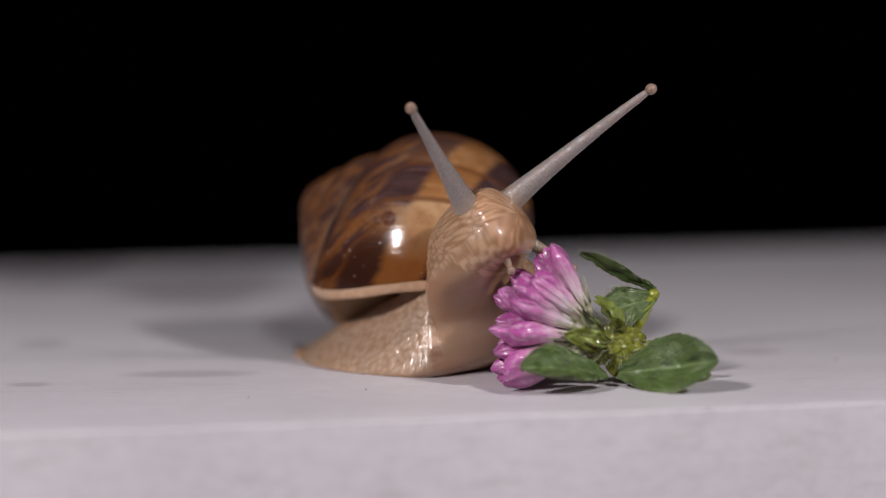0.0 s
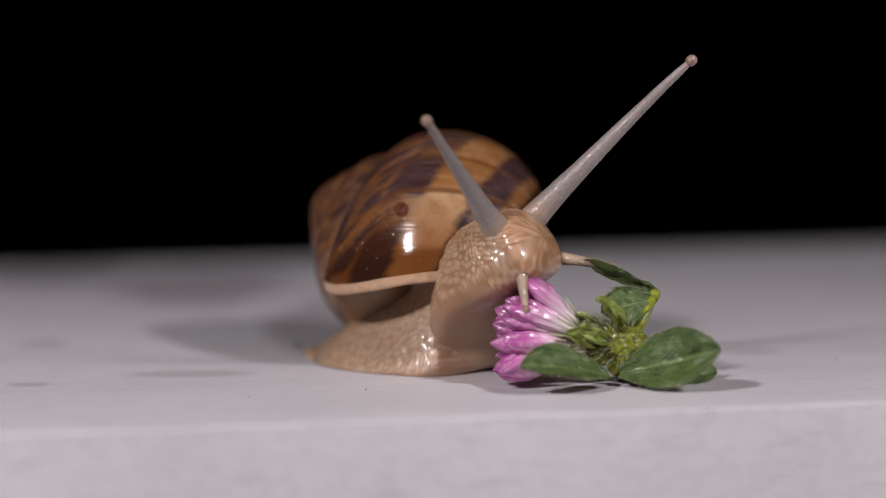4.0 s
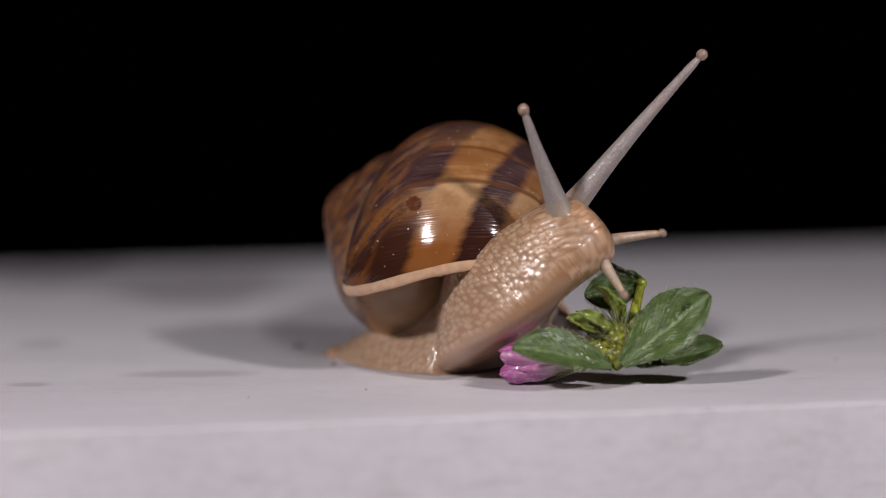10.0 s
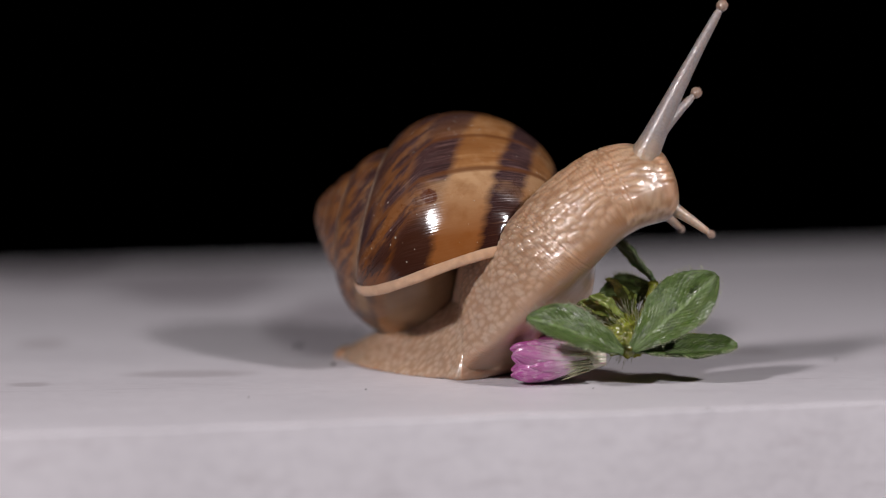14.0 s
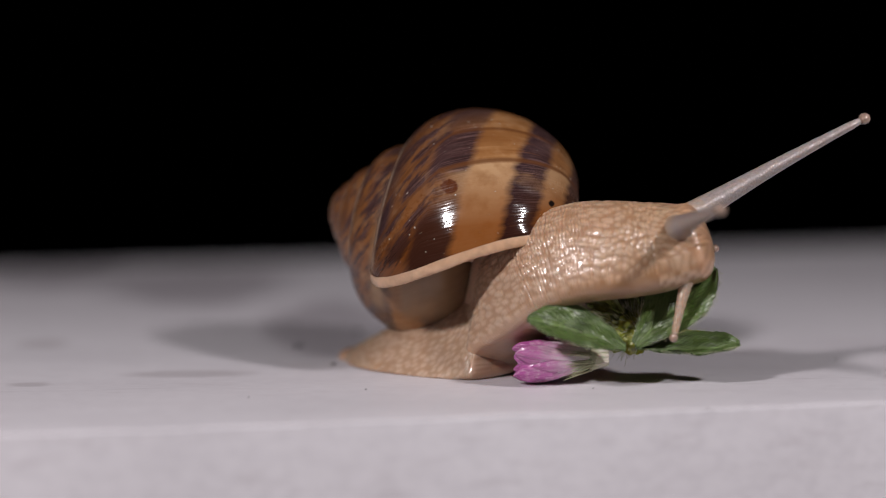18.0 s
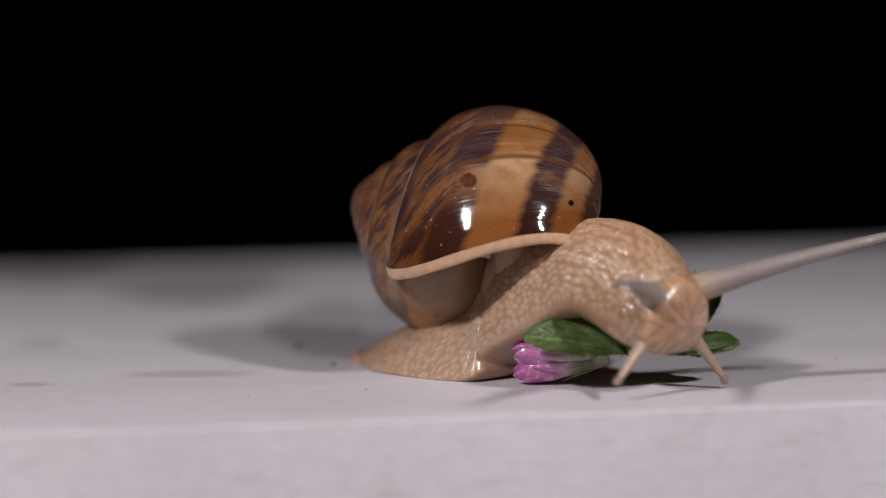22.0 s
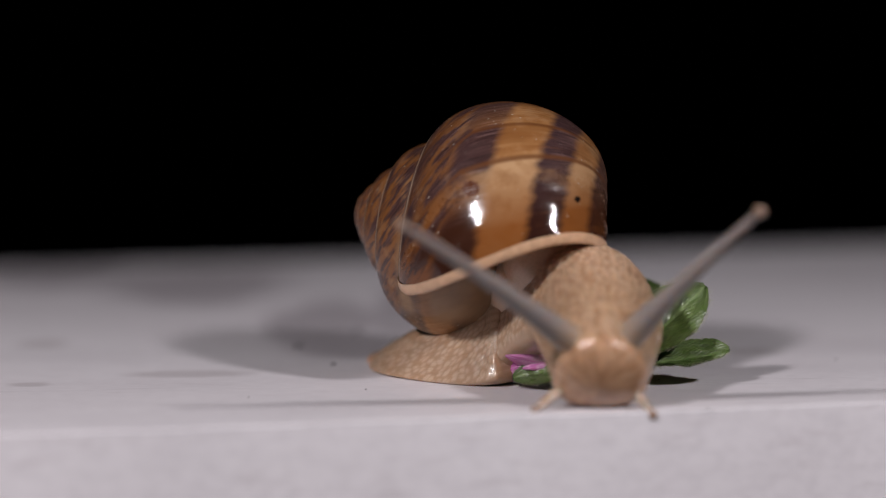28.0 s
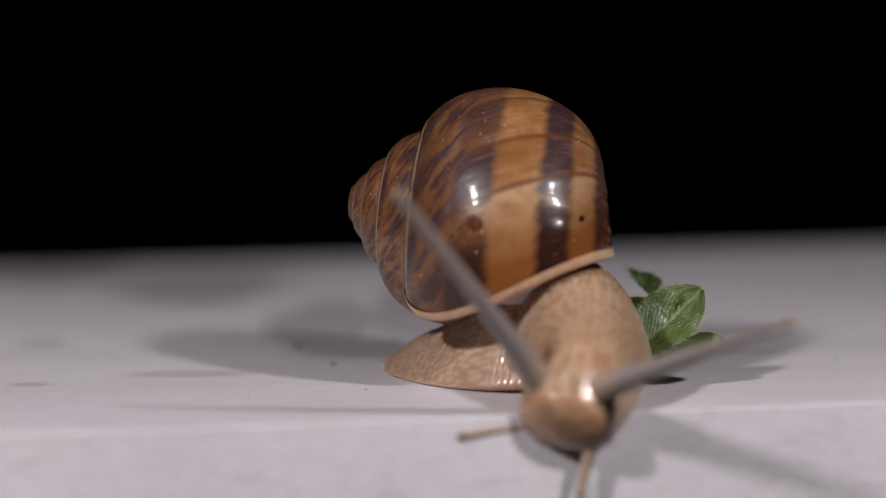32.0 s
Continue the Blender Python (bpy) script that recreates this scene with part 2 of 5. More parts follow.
    soaked = ramp(n, l, dr, [(0.105, (1.0,)), (0.125, (0.0,))])
    col = mix(n, l, soaked, col, (0.085, 0.022, 0.006))
    l.new(col, b.inputs["Base Color"])
    rough = mix(n, l, last.outputs[0], ramp(n, l, dust, [(0.4, (0.30,)), (0.65, (0.45,))]), (0.08, 0.08, 0.08))
    l.new(rough, b.inputs["Roughness"])
    b.inputs["Coat Weight"].default_value, b.inputs["Coat Roughness"].default_value = 0.4, 0.035
    ribs = noise_tex(n, l, scaled(n, l, vec.outputs[0], (430, 1.8, 1)), 1.0, 0.0)
    swell = noise_tex(n, l, scaled(n, l, vec.outputs[0], (60, 1.2, 1)), 1.0, 0.0)
    h = maths(n, l, "ADD", maths(n, l, "MULTIPLY", ribs, 0.16), maths(n, l, "MULTIPLY", swell, 0.35))
    h = maths(n, l, "ADD", h, maths(n, l, "MULTIPLY", crumbs, 0.4))
    bump(n, l, h, 0.9, 0.00022, b)
    b.inputs["Specular IOR Level"].default_value = 0.3
    return m


def plain(name, colour, rough=0.5, scale=500.0, spread=0.3, relief=0.0002, sss=0.0, coat=0.0, metal=0.0, coords="Object"):
    """A surface of one main colour with grain at two scales."""
    m, n, l, b = material(name)
    v = n.new("ShaderNodeTexCoord").outputs[coords]
    a, c = noise_tex(n, l, v, scale, 4.0), noise_tex(n, l, v, scale * 0.17, 3.0)
    lo, hi = tuple(k * (1 - spread) for k in colour), tuple(min(1, k * (1 + spread * 0.6)) for k in colour)
    col = mix(n, l, 0.5, ramp(n, l, a, [(0.35, lo), (0.65, hi)]), ramp(n, l, c, [(0.35, lo), (0.65, hi)]))
    l.new(col, b.inputs["Base Color"])
    b.inputs["Roughness"].default_value, b.inputs["Metallic"].default_value = rough, metal
    b.inputs["Coat Weight"].default_value, b.inputs["Coat Roughness"].default_value = coat, 0.1
    if sss:
        b.inputs["Subsurface Weight"].default_value = sss
        b.inputs["Subsurface Radius"].default_value = (1.0, 0.6, 0.45)
        b.inputs["Subsurface Scale"].default_value = 0.0012
    bump(n, l, a, 0.4, relief, b)
    return m


def leaf_material():
    m, n, l, b = material("clover_leaf")
    a = attribute(n, "blade").outputs["Vector"]
    sep = n.new("ShaderNodeSeparateXYZ")
    l.new(a, sep.inputs[0])
    along, across = sep.outputs[0], maths(n, l, "ABSOLUTE", sep.outputs[1])
    # side veins leave the midrib at a slant
    s = maths(n, l, "SUBTRACT", maths(n, l, "MULTIPLY", along, 15.0), maths(n, l, "MULTIPLY", across, 7.0))
    vein = maths(n, l, "POWER", maths(n, l, "ABSOLUTE", maths(n, l, "SINE", maths(n, l, "MULTIPLY", s, math.pi))), 0.5)
    mid = n.new("ShaderNodeMapRange")
    mid.inputs["From Min"].default_value, mid.inputs["From Max"].default_value = 0.09, 0.02
    l.new(across, mid.inputs[0])
    mottle = noise_tex(n, l, scaled(n, l, a, (9, 5, 1)), 1.0, 5.0, 0.65)
    fine = noise_tex(n, l, scaled(n, l, a, (70, 34, 1)), 1.0, 3.0)
    col = ramp(n, l, mottle, [(0.32, (0.032, 0.052, 0.011)), (0.50, (0.070, 0.108, 0.026)), (0.68, (0.128, 0.172, 0.056))])
    col = mix(n, l, 0.3, col, ramp(n, l, fine, [(0.35, (0.028, 0.055, 0.013)), (0.65, (0.115, 0.170, 0.052))]))
    col = mix(n, l, maths(n, l, "MULTIPLY", maths(n, l, "SUBTRACT", 1.0, vein), 0.35), col, (0.13, 0.20, 0.075))
    col = mix(n, l, maths(n, l, "MULTIPLY", mid.outputs[0], 0.7), col, (0.17, 0.24, 0.09))
    # bruised dark flecks
    bruise = noise_tex(n, l, scaled(n, l, a, (4.5, 3.2, 1)), 1.0, 5.0, 0.75)
    col = mix(n, l, ramp(n, l, bruise, [(0.54, (0.0,)), (0.64, (0.85,))]), col, (0.016, 0.024, 0.009))
    l.new(col, b.inputs["Base Color"])
    wet = noise_tex(n, l, scaled(n, l, a, (3, 2, 1)), 1.0, 2.0)
    l.new(ramp(n, l, wet, [(0.42, (0.5,)), (0.60, (0.24,))]), b.inputs["Roughness"])
    b.inputs["Subsurface Weight"].default_value = 0.15
    b.inputs["Subsurface Radius"].default_value = (0.5, 1.0, 0.25)
    b.inputs["Subsurface Scale"].default_value = 0.0006
    puckers = noise_tex(n, l, scaled(n, l, a, (24, 11, 1)), 1.0, 1.0)
    h = maths(n, l, "ADD", maths(n, l, "MULTIPLY", vein, 0.3), puckers)
    bump(n, l, h, 0.8, 0.0002, b)
    return m


def petal_material():
    m, n, l, b = material("clover_petal")
    a = attribute(n, "blade").outputs["Vector"]
    sep = n.new("ShaderNodeSeparateXYZ")
    l.new(a, sep.inputs[0])
    rnd = n.new("ShaderNodeObjectInfo").outputs["Random"]
    fibre = noise_tex(n, l, scaled(n, l, a, (3.0, 16, 1)), 1.0, 6.0, 0.65)
    blotch = noise_tex(n, l, scaled(n, l, a, (9, 5, 1)), 1.0, 5.0, 0.65)
    p = maths(n, l, "ADD", sep.outputs[0], maths(n, l, "MULTIPLY", maths(n, l, "SUBTRACT", fibre, 0.5), 0.65))
    p = maths(n, l, "ADD", p, maths(n, l, "MULTIPLY", maths(n, l, "SUBTRACT", rnd, 0.5), 0.22))
    col = ramp(n, l, p, [(0.10, (0.52, 0.50, 0.34)), (0.30, (0.74, 0.64, 0.66)), (0.52, (0.72, 0.46, 0.60)), (0.74, (0.58, 0.21, 0.44)), (0.95, (0.40, 0.08, 0.29))])
    col = mix(n, l, ramp(n, l, blotch, [(0.50, (0.0,)), (0.66, (0.5,))]), col, (0.74, 0.56, 0.66))
    l.new(col, b.inputs["Base Color"])
    b.inputs["Roughness"].default_value = 0.24
    b.inputs["Coat Weight"].default_value, b.inputs["Coat Roughness"].default_value = 0.3, 0.1
    b.inputs["Subsurface Weight"].default_value = 0.35
    b.inputs["Subsurface Radius"].default_value = (1.0, 0.5, 0.8)
    b.inputs["Subsurface Scale"].default_value = 0.0012
    bump(n, l, noise_tex(n, l, scaled(n, l, a, (2.5, 9, 1)), 1.0, 1.0), 0.8, 0.0004, b)
    return m


# water film, dried stains and the clover's painted shadow on the stone: x, y, half width, half depth
WET_SPOTS = [(-0.0588, 0.1661, 0.0264, 0.0486), (-0.0262, 0.0902, 0.0134, 0.0437), (-0.0197, 0.0445, 0.0145, 0.0228), (-0.1007, 0.1935, 0.0235, 0.0354), (-0.0031, 0.1026, 0.0148, 0.0648)]
# the third of these is the clover's shadow, painted as a dark smear
STAIN_SHADOW_SPOTS = [(-0.0811, 0.0540, 0.0060, 0.0082), (-0.0743, -0.0041, 0.0043, 0.0032), (0.0593, 0.0311, 0.0065, 0.0042), (-0.0474, 0.0077, 0.0146, 0.0053)]
STONE = stone_material()
SKIN = skin_material("snail_skin")
SKIN_FINE = stalk_material("tentacle_skin", (0.355, 0.298, 0.282), (0.255, 0.212, 0.204), (0.43, 0.30, 0.21))
FEELER_SKIN = stalk_material("feeler_skin", (0.50, 0.365, 0.275), (0.38, 0.265, 0.195), (0.46, 0.31, 0.22))
EYE_SKIN = plain("eye_skin", (0.32, 0.22, 0.17), 0.22, 1500.0, 0.3, 0.0001, 0.3, 0.4)
SHELL_OUT = shell_material()
LIP = plain("shell_lip", (0.56, 0.35, 0.22), 0.3, 700.0, 0.22, 0.0002, 0.25, 0.2)
SHELL_IN = plain("shell_inside", (0.28, 0.17, 0.09), 0.3, 260.0, 0.5, 0.0002, 0.1, 0.2)
LEAF = leaf_material()
PETAL = petal_material()
CALYX = plain("calyx_green", (0.23, 0.25, 0.030), 0.2, 900.0, 0.7, 0.0004, 0.25, 0.35)
STIPULE = plain("stipule_green", (0.22, 0.27, 0.06), 0.25, 900.0, 0.5, 0.0003, 0.25, 0.4)
SEPAL = plain("sepal_green", (0.42, 0.42, 0.26), 0.4, 900.0, 0.4, 0.0002, 0.2)
HAIR = plain("plant_hair", (0.42, 0.43, 0.27), 0.4, 900.0, 0.3, 0.0001, 0.2)
DARK = plain("black_paint", (0.0005, 0.0005, 0.00055), 0.95, 12.0, 0.3, 0.002)
DARK.node_tree.nodes["Principled BSDF"].inputs["Specular IOR Level"].default_value = 0.0


def water():
    m, n, l, b = material("water")
    b.inputs["Base Color"].default_value = (0.95, 0.97, 1.0, 1)
    b.inputs["Roughness"].default_value, b.inputs["IOR"].default_value = 0.03, 1.33
    b.inputs["Transmission Weight"].default_value = 1.0
    return m


WATER = water()
GRIT = plain("grit", (0.030, 0.026, 0.022), 0.6, 3000.0, 0.4, 0.0001)


# ---- helpers of the build ----
def mesh_of(name, bm, mat, smooth=True):
    me = bpy.data.meshes.new(name)
    bm.to_mesh(me)
    bm.free()
    me.materials.append(mat)
    if smooth:
        me.polygons.foreach_set("use_smooth", [True] * len(me.polygons))
    return me


def part(name, bm, mat, parent, label="", smooth=True):
    me = bm if isinstance(bm, bpy.types.Mesh) else mesh_of(name, bm, mat, smooth)
    ob = new(name, me)
    ob.parent = parent
    if label:
        tagged(ob, label)
    return ob


def grid_mesh(name, mat, rows, cols, at, closed=False, attrs=(), flip=False, caps=False):
    """A grid rows x cols; at(i, j) gives the place and the values of attrs there."""
    verts, vals = [], [[] for _ in attrs]
    for i in range(rows):
        for j in range(cols):
            co, *extra = at(i, j)
            verts.append(co)
            for store, value in zip(vals, extra):
                store.append(value)
    faces = []
    for i in range(rows - 1):
        for j in range(cols if closed else cols - 1):
            k = (j + 1) % cols
            f = (i * cols + j, i * cols + k, (i + 1) * cols + k, (i + 1) * cols + j)
            faces.append(f[::-1] if flip else f)
    if caps:
        a, b = tuple(range(cols)), tuple((rows - 1) * cols + j for j in range(cols))
        faces += [a if flip else a[::-1], b[::-1] if flip else b]
    me = bpy.data.meshes.new(name)
    me.from_pydata(verts, [], faces)
    me.materials.append(mat)
    me.polygons.foreach_set("use_smooth", [True] * len(me.polygons))
    for (key, kind), store in zip(attrs, vals):
        layer = me.attributes.new(key, kind, "POINT")
        if kind == "FLOAT":
            layer.data.foreach_set("value", store)
        else:
            layer.data.foreach_set("vector", [c for v in store for c in v])
    me.update()
    return me


def smooth_at(rows, t):
    """A track's place at t, gliding through its rows (seconds, values...)."""
    if t <= rows[0][0]:
        return rows[0][1:]
    if t >= rows[-1][0]:
        return rows[-1][1:]
    i = max(k for k in range(len(rows) - 1) if rows[k][0] <= t)
    a, b = rows[i], rows[i + 1]
    p, q = rows[max(0, i - 1)], rows[min(len(rows) - 1, i + 2)]
    w = b[0] - a[0]
    s = (t - a[0]) / w
    res = []
    for k in range(1, len(a)):
        d = (b[k] - a[k]) / w
        ma = d if p is a else (b[k] - p[k]) / (b[0] - p[0])
        mb = d if q is b else (q[k] - a[k]) / (q[0] - a[0])
        if ma * d < 0:
            ma = 0
        if mb * d < 0:
            mb = 0
        res.append((2 * s ** 3 - 3 * s * s + 1) * a[k] + (s ** 3 - 2 * s * s + s) * w * ma + (3 * s * s - 2 * s ** 3) * b[k] + (s ** 3 - s * s) * w * mb)
    return tuple(res)


def table(rows, x):
    """Linear look-up in rows (x, value)."""
    return float(np.interp(x, [r[0] for r in rows], [r[1] for r in rows]))


def basis(forward, up, origin):
    """A pose with x along forward and z near up."""
    x = Vector(forward).normalized()
    y = Vector(up).cross(x).normalized()
    z = x.cross(y)
    return Matrix(((x.x, y.x, z.x, origin[0]), (x.y, y.y, z.y, origin[1]), (x.z, y.z, z.z, origin[2]), (0, 0, 0, 1)))


# ---- tracks: seconds, x, y, z ----
TAIL = [
    (0, -0.0255, 0.0304, -0.0002), (2, -0.0244, 0.0303, -0.0002), (3, -0.0238, 0.0302, -0.0002), (5.5, -0.0230, 0.0318, -0.0002),
    (7, -0.0218, 0.0317, -0.0002), (8, -0.0211, 0.0317, -0.0002), (9, -0.0205, 0.0300, -0.0002), (10, -0.0196, 0.0299, -0.0002),
    (11, -0.0189, 0.0298, -0.0002), (12, -0.0186, 0.0298, -0.0002), (13, -0.0183, 0.0298, -0.0002), (14, -0.0178, 0.0297, -0.0002),
    (17, -0.0169, 0.0272, -0.0002), (18, -0.0167, 0.0272, -0.0002), (20, -0.0155, 0.0255, -0.0002), (21, -0.0148, 0.0246, -0.0002),
    (22, -0.0146, 0.0229, -0.0002), (23, -0.0140, 0.0229, -0.0002), (24, -0.0134, 0.0229, -0.0002), (25, -0.0128, 0.0228, -0.0002),
    (28, -0.0110, 0.0211, -0.0002), (30, -0.0100, 0.0202, -0.0002), (32, -0.0080, 0.0184, -0.0002),
]
SOLE_MID = [
    (0, -0.0108, 0.0223, -0.0002), (2, -0.0097, 0.0222, -0.0002), (3, -0.0086, 0.0222, -0.0002), (5.5, -0.0087, 0.0230, -0.0002),
    (7, -0.0081, 0.0229, -0.0002), (8, -0.0076, 0.0229, -0.0002), (9, -0.0071, 0.0253, -0.0002), (10, -0.0065, 0.0252, -0.0002),
    (11, -0.0065, 0.0252, -0.0002), (12, -0.0063, 0.0244, -0.0002), (13, -0.0060, 0.0228, -0.0002), (14, -0.0049, 0.0227, -0.0002),
    (17, -0.0033, 0.0201, -0.0002), (18, -0.0027, 0.0185, -0.0002), (20, -0.0016, 0.0184, -0.0002), (21, -0.0011, 0.0168, -0.0002),
    (22, -0.0009, 0.0160, -0.0002), (23, -0.0006, 0.0144, -0.0002), (24, -0.0003, 0.0136, -0.0002), (25, 0.0002, 0.0135, -0.0002),
    (28, 0.0020, 0.0103, -0.0002), (30, 0.0036, 0.0102, -0.0002), (32, 0.0051, 0.0062, -0.0002),
]
SOLE_FRONT = [
    (0, 0.0073, 0.0083, -0.0002), (2, 0.0082, 0.0082, -0.0002), (3, 0.0091, 0.0082, -0.0002), (5.5, 0.0088, 0.0095, -0.0002),
    (7, 0.0091, 0.0098, -0.0002), (8, 0.0094, 0.0100, -0.0002), (9, 0.0106, 0.0114, -0.0002), (10, 0.0112, 0.0114, -0.0002),
    (11, 0.0120, 0.0092, -0.0002), (12, 0.0128, 0.0075, -0.0002), (13, 0.0136, 0.0075, -0.0002), (14, 0.0148, 0.0059, -0.0002),
    (17, 0.0164, 0.0064, -0.0002), (18, 0.0164, 0.0066, -0.0002), (20, 0.0168, 0.0067, -0.0002), (21, 0.0167, 0.0052, -0.0002),
    (22, 0.0164, 0.0038, -0.0002), (23, 0.0159, 0.0030, -0.0002), (24, 0.0163, 0.0023, -0.0002), (25, 0.0164, 0.0007, -0.0002),
    (28, 0.0176, -0.0013, -0.0002), (30, 0.0168, -0.0037, -0.0002), (32, 0.0160, -0.0075, -0.0002),
]
NECK_LOW = [
    (0, 0.0097, 0.0020, 0.0067), (2, 0.0101, 0.0020, 0.0067), (3, 0.0103, 0.0020, 0.0069), (5.5, 0.0086, 0.0040, 0.0042),
    (7, 0.0097, 0.0040, 0.0034), (8, 0.0106, 0.0040, 0.0032), (9, 0.0117, 0.0023, 0.0036), (10, 0.0121, 0.0005, 0.0044),
    (11, 0.0132, 0.0001, 0.0045), (12, 0.0144, -0.0003, 0.0049), (13, 0.0170, -0.0010, 0.0060), (14, 0.0173, -0.0010, 0.0060),
    (17, 0.0173, -0.0010, 0.0051), (18, 0.0183, -0.0010, 0.0058), (20, 0.0182, -0.0020, 0.0064), (21, 0.0197, -0.0020, 0.0058),
    (22, 0.0201, -0.0030, 0.0060), (23, 0.0205, -0.0040, 0.0056), (24, 0.0211, -0.0045, 0.0048), (25, 0.0215, -0.0050, 0.0045),
    (28, 0.0217, -0.0060, 0.0034), (30, 0.0213, -0.0070, 0.0023), (32, 0.0221, -0.0080, 0.0012),
]
NECK_HIGH = [
    (0, 0.0078, -0.0030, 0.0139), (2, 0.0088, -0.0030, 0.0139), (3, 0.0100, -0.0030, 0.0128), (5.5, 0.0096, -0.0010, 0.0098),
    (7, 0.0106, -0.0010, 0.0070), (8, 0.0124, -0.0010, 0.0063), (9, 0.0141, -0.0035, 0.0066), (10, 0.0160, -0.0060, 0.0096),
    (11, 0.0180, -0.0067, 0.0101), (12, 0.0195, -0.0073, 0.0122), (13, 0.0227, -0.0080, 0.0156), (14, 0.0240, -0.0080, 0.0170),
    (17, 0.0255, -0.0080, 0.0157), (18, 0.0255, -0.0080, 0.0147), (20, 0.0254, -0.0090, 0.0140), (21, 0.0269, -0.0100, 0.0134),
    (22, 0.0292, -0.0120, 0.0129), (23, 0.0306, -0.0130, 0.0117), (24, 0.0305, -0.0140, 0.0104), (25, 0.0298, -0.0150, 0.0097),
    (28, 0.0261, -0.0180, 0.0079), (30, 0.0237, -0.0210, 0.0052), (32, 0.0235, -0.0240, 0.0027),
]
THROAT = [
    (0, 0.0108, -0.0060, 0.0197), (2, 0.0124, -0.0060, 0.0192), (3, 0.0141, -0.0060, 0.0175), (5.5, 0.0146, -0.0050, 0.0127),
    (7, 0.0148, -0.0050, 0.0092), (8, 0.0174, -0.0050, 0.0086), (9, 0.0199, -0.0065, 0.0102), (10, 0.0235, -0.0080, 0.0170),
    (11, 0.0260, -0.0080, 0.0195), (12, 0.0279, -0.0080, 0.0221), (13, 0.0301, -0.0080, 0.0253), (14, 0.0315, -0.0085, 0.0260),
    (17, 0.0339, -0.0100, 0.0219), (18, 0.0368, -0.0110, 0.0160), (20, 0.0356, -0.0130, 0.0107), (21, 0.0363, -0.0160, 0.0098),
    (22, 0.0344, -0.0190, 0.0085), (23, 0.0326, -0.0220, 0.0064), (24, 0.0316, -0.0230, 0.0056), (25, 0.0303, -0.0240, 0.0048),
    (28, 0.0263, -0.0290, 0.0041), (30, 0.0245, -0.0330, 0.0021), (32, 0.0230, -0.0370, -0.0014),
]
SNOUT = [
    (0, 0.0137, -0.0075, 0.0224), (2, 0.0156, -0.0075, 0.0215), (3, 0.0172, -0.0075, 0.0201), (5.5, 0.0186, -0.0080, 0.0157),
    (7, 0.0186, -0.0075, 0.0123), (8, 0.0213, -0.0072, 0.0117), (9, 0.0245, -0.0072, 0.0153), (10, 0.0284, -0.0073, 0.0208),
    (11, 0.0311, -0.0070, 0.0231), (12, 0.0331, -0.0068, 0.0258), (13, 0.0349, -0.0065, 0.0298), (14, 0.0383, -0.0074, 0.0282),
    (17, 0.0422, -0.0100, 0.0222), (18, 0.0448, -0.0117, 0.0180), (20, 0.0439, -0.0160, 0.0113), (21, 0.0425, -0.0197, 0.0093),
    (22, 0.0378, -0.0227, 0.0070), (23, 0.0325, -0.0264, 0.0031), (24, 0.0310, -0.0282, 0.0018), (25, 0.0297, -0.0299, 0.0012),
    (28, 0.0259, -0.0357, 0.0006), (30, 0.0238, -0.0397, -0.0012), (32, 0.0213, -0.0422, -0.0054),
]
EYE_NEAR = [
    (0, -0.0052, -0.0200, 0.0492), (0.5, -0.0052, -0.0200, 0.0467), (1, -0.0102, -0.0200, 0.0470), (1.5, -0.0119, -0.0200, 0.0482),
    (2, -0.0122, -0.0200, 0.0485), (2.5, -0.0110, -0.0200, 0.0495), (3, -0.0087, -0.0200, 0.0480), (3.5, -0.0013, -0.0230, 0.0495),
    (5.5, -0.0106, -0.0350, 0.0350), (6, -0.0134, -0.0354, 0.0308), (7, -0.0111, -0.0362, 0.0300), (8, -0.0036, -0.0370, 0.0278),
    (8.5, 0.0044, -0.0335, 0.0319), (9, 0.0073, -0.0300, 0.0383), (9.5, 0.0126, -0.0225, 0.0424), (10, 0.0142, -0.0150, 0.0486),
    (10.5, 0.0160, -0.0144, 0.0534), (11, 0.0170, -0.0137, 0.0529), (11.5, 0.0215, -0.0131, 0.0516), (12, 0.0245, -0.0125, 0.0557),
    (12.5, 0.0238, -0.0119, 0.0619), (13, 0.0276, -0.0112, 0.0669), (13.5, 0.0428, -0.0106, 0.0673), (14, 0.0491, -0.0100, 0.0662),
    (14.5, 0.0553, -0.0133, 0.0596), (16.5, 0.0551, -0.0267, 0.0548), (17, 0.0532, -0.0300, 0.0472), (17.5, 0.0499, -0.0350, 0.0430),
    (18, 0.0455, -0.0400, 0.0327), (18.5, 0.0484, -0.0418, 0.0280), (19, 0.0494, -0.0435, 0.0221), (20, 0.0410, -0.0470, 0.0216),
    (21, 0.0375, -0.0510, 0.0220), (22, 0.0277, -0.0550, 0.0226), (23, 0.0129, -0.0567, 0.0159), (24, 0.0040, -0.0583, 0.0169),
    (25, 0.0018, -0.0600, 0.0225), (28, -0.0062, -0.0634, 0.0326), (30, -0.0067, -0.0657, 0.0393), (32, -0.0067, -0.0680, 0.0377),
]
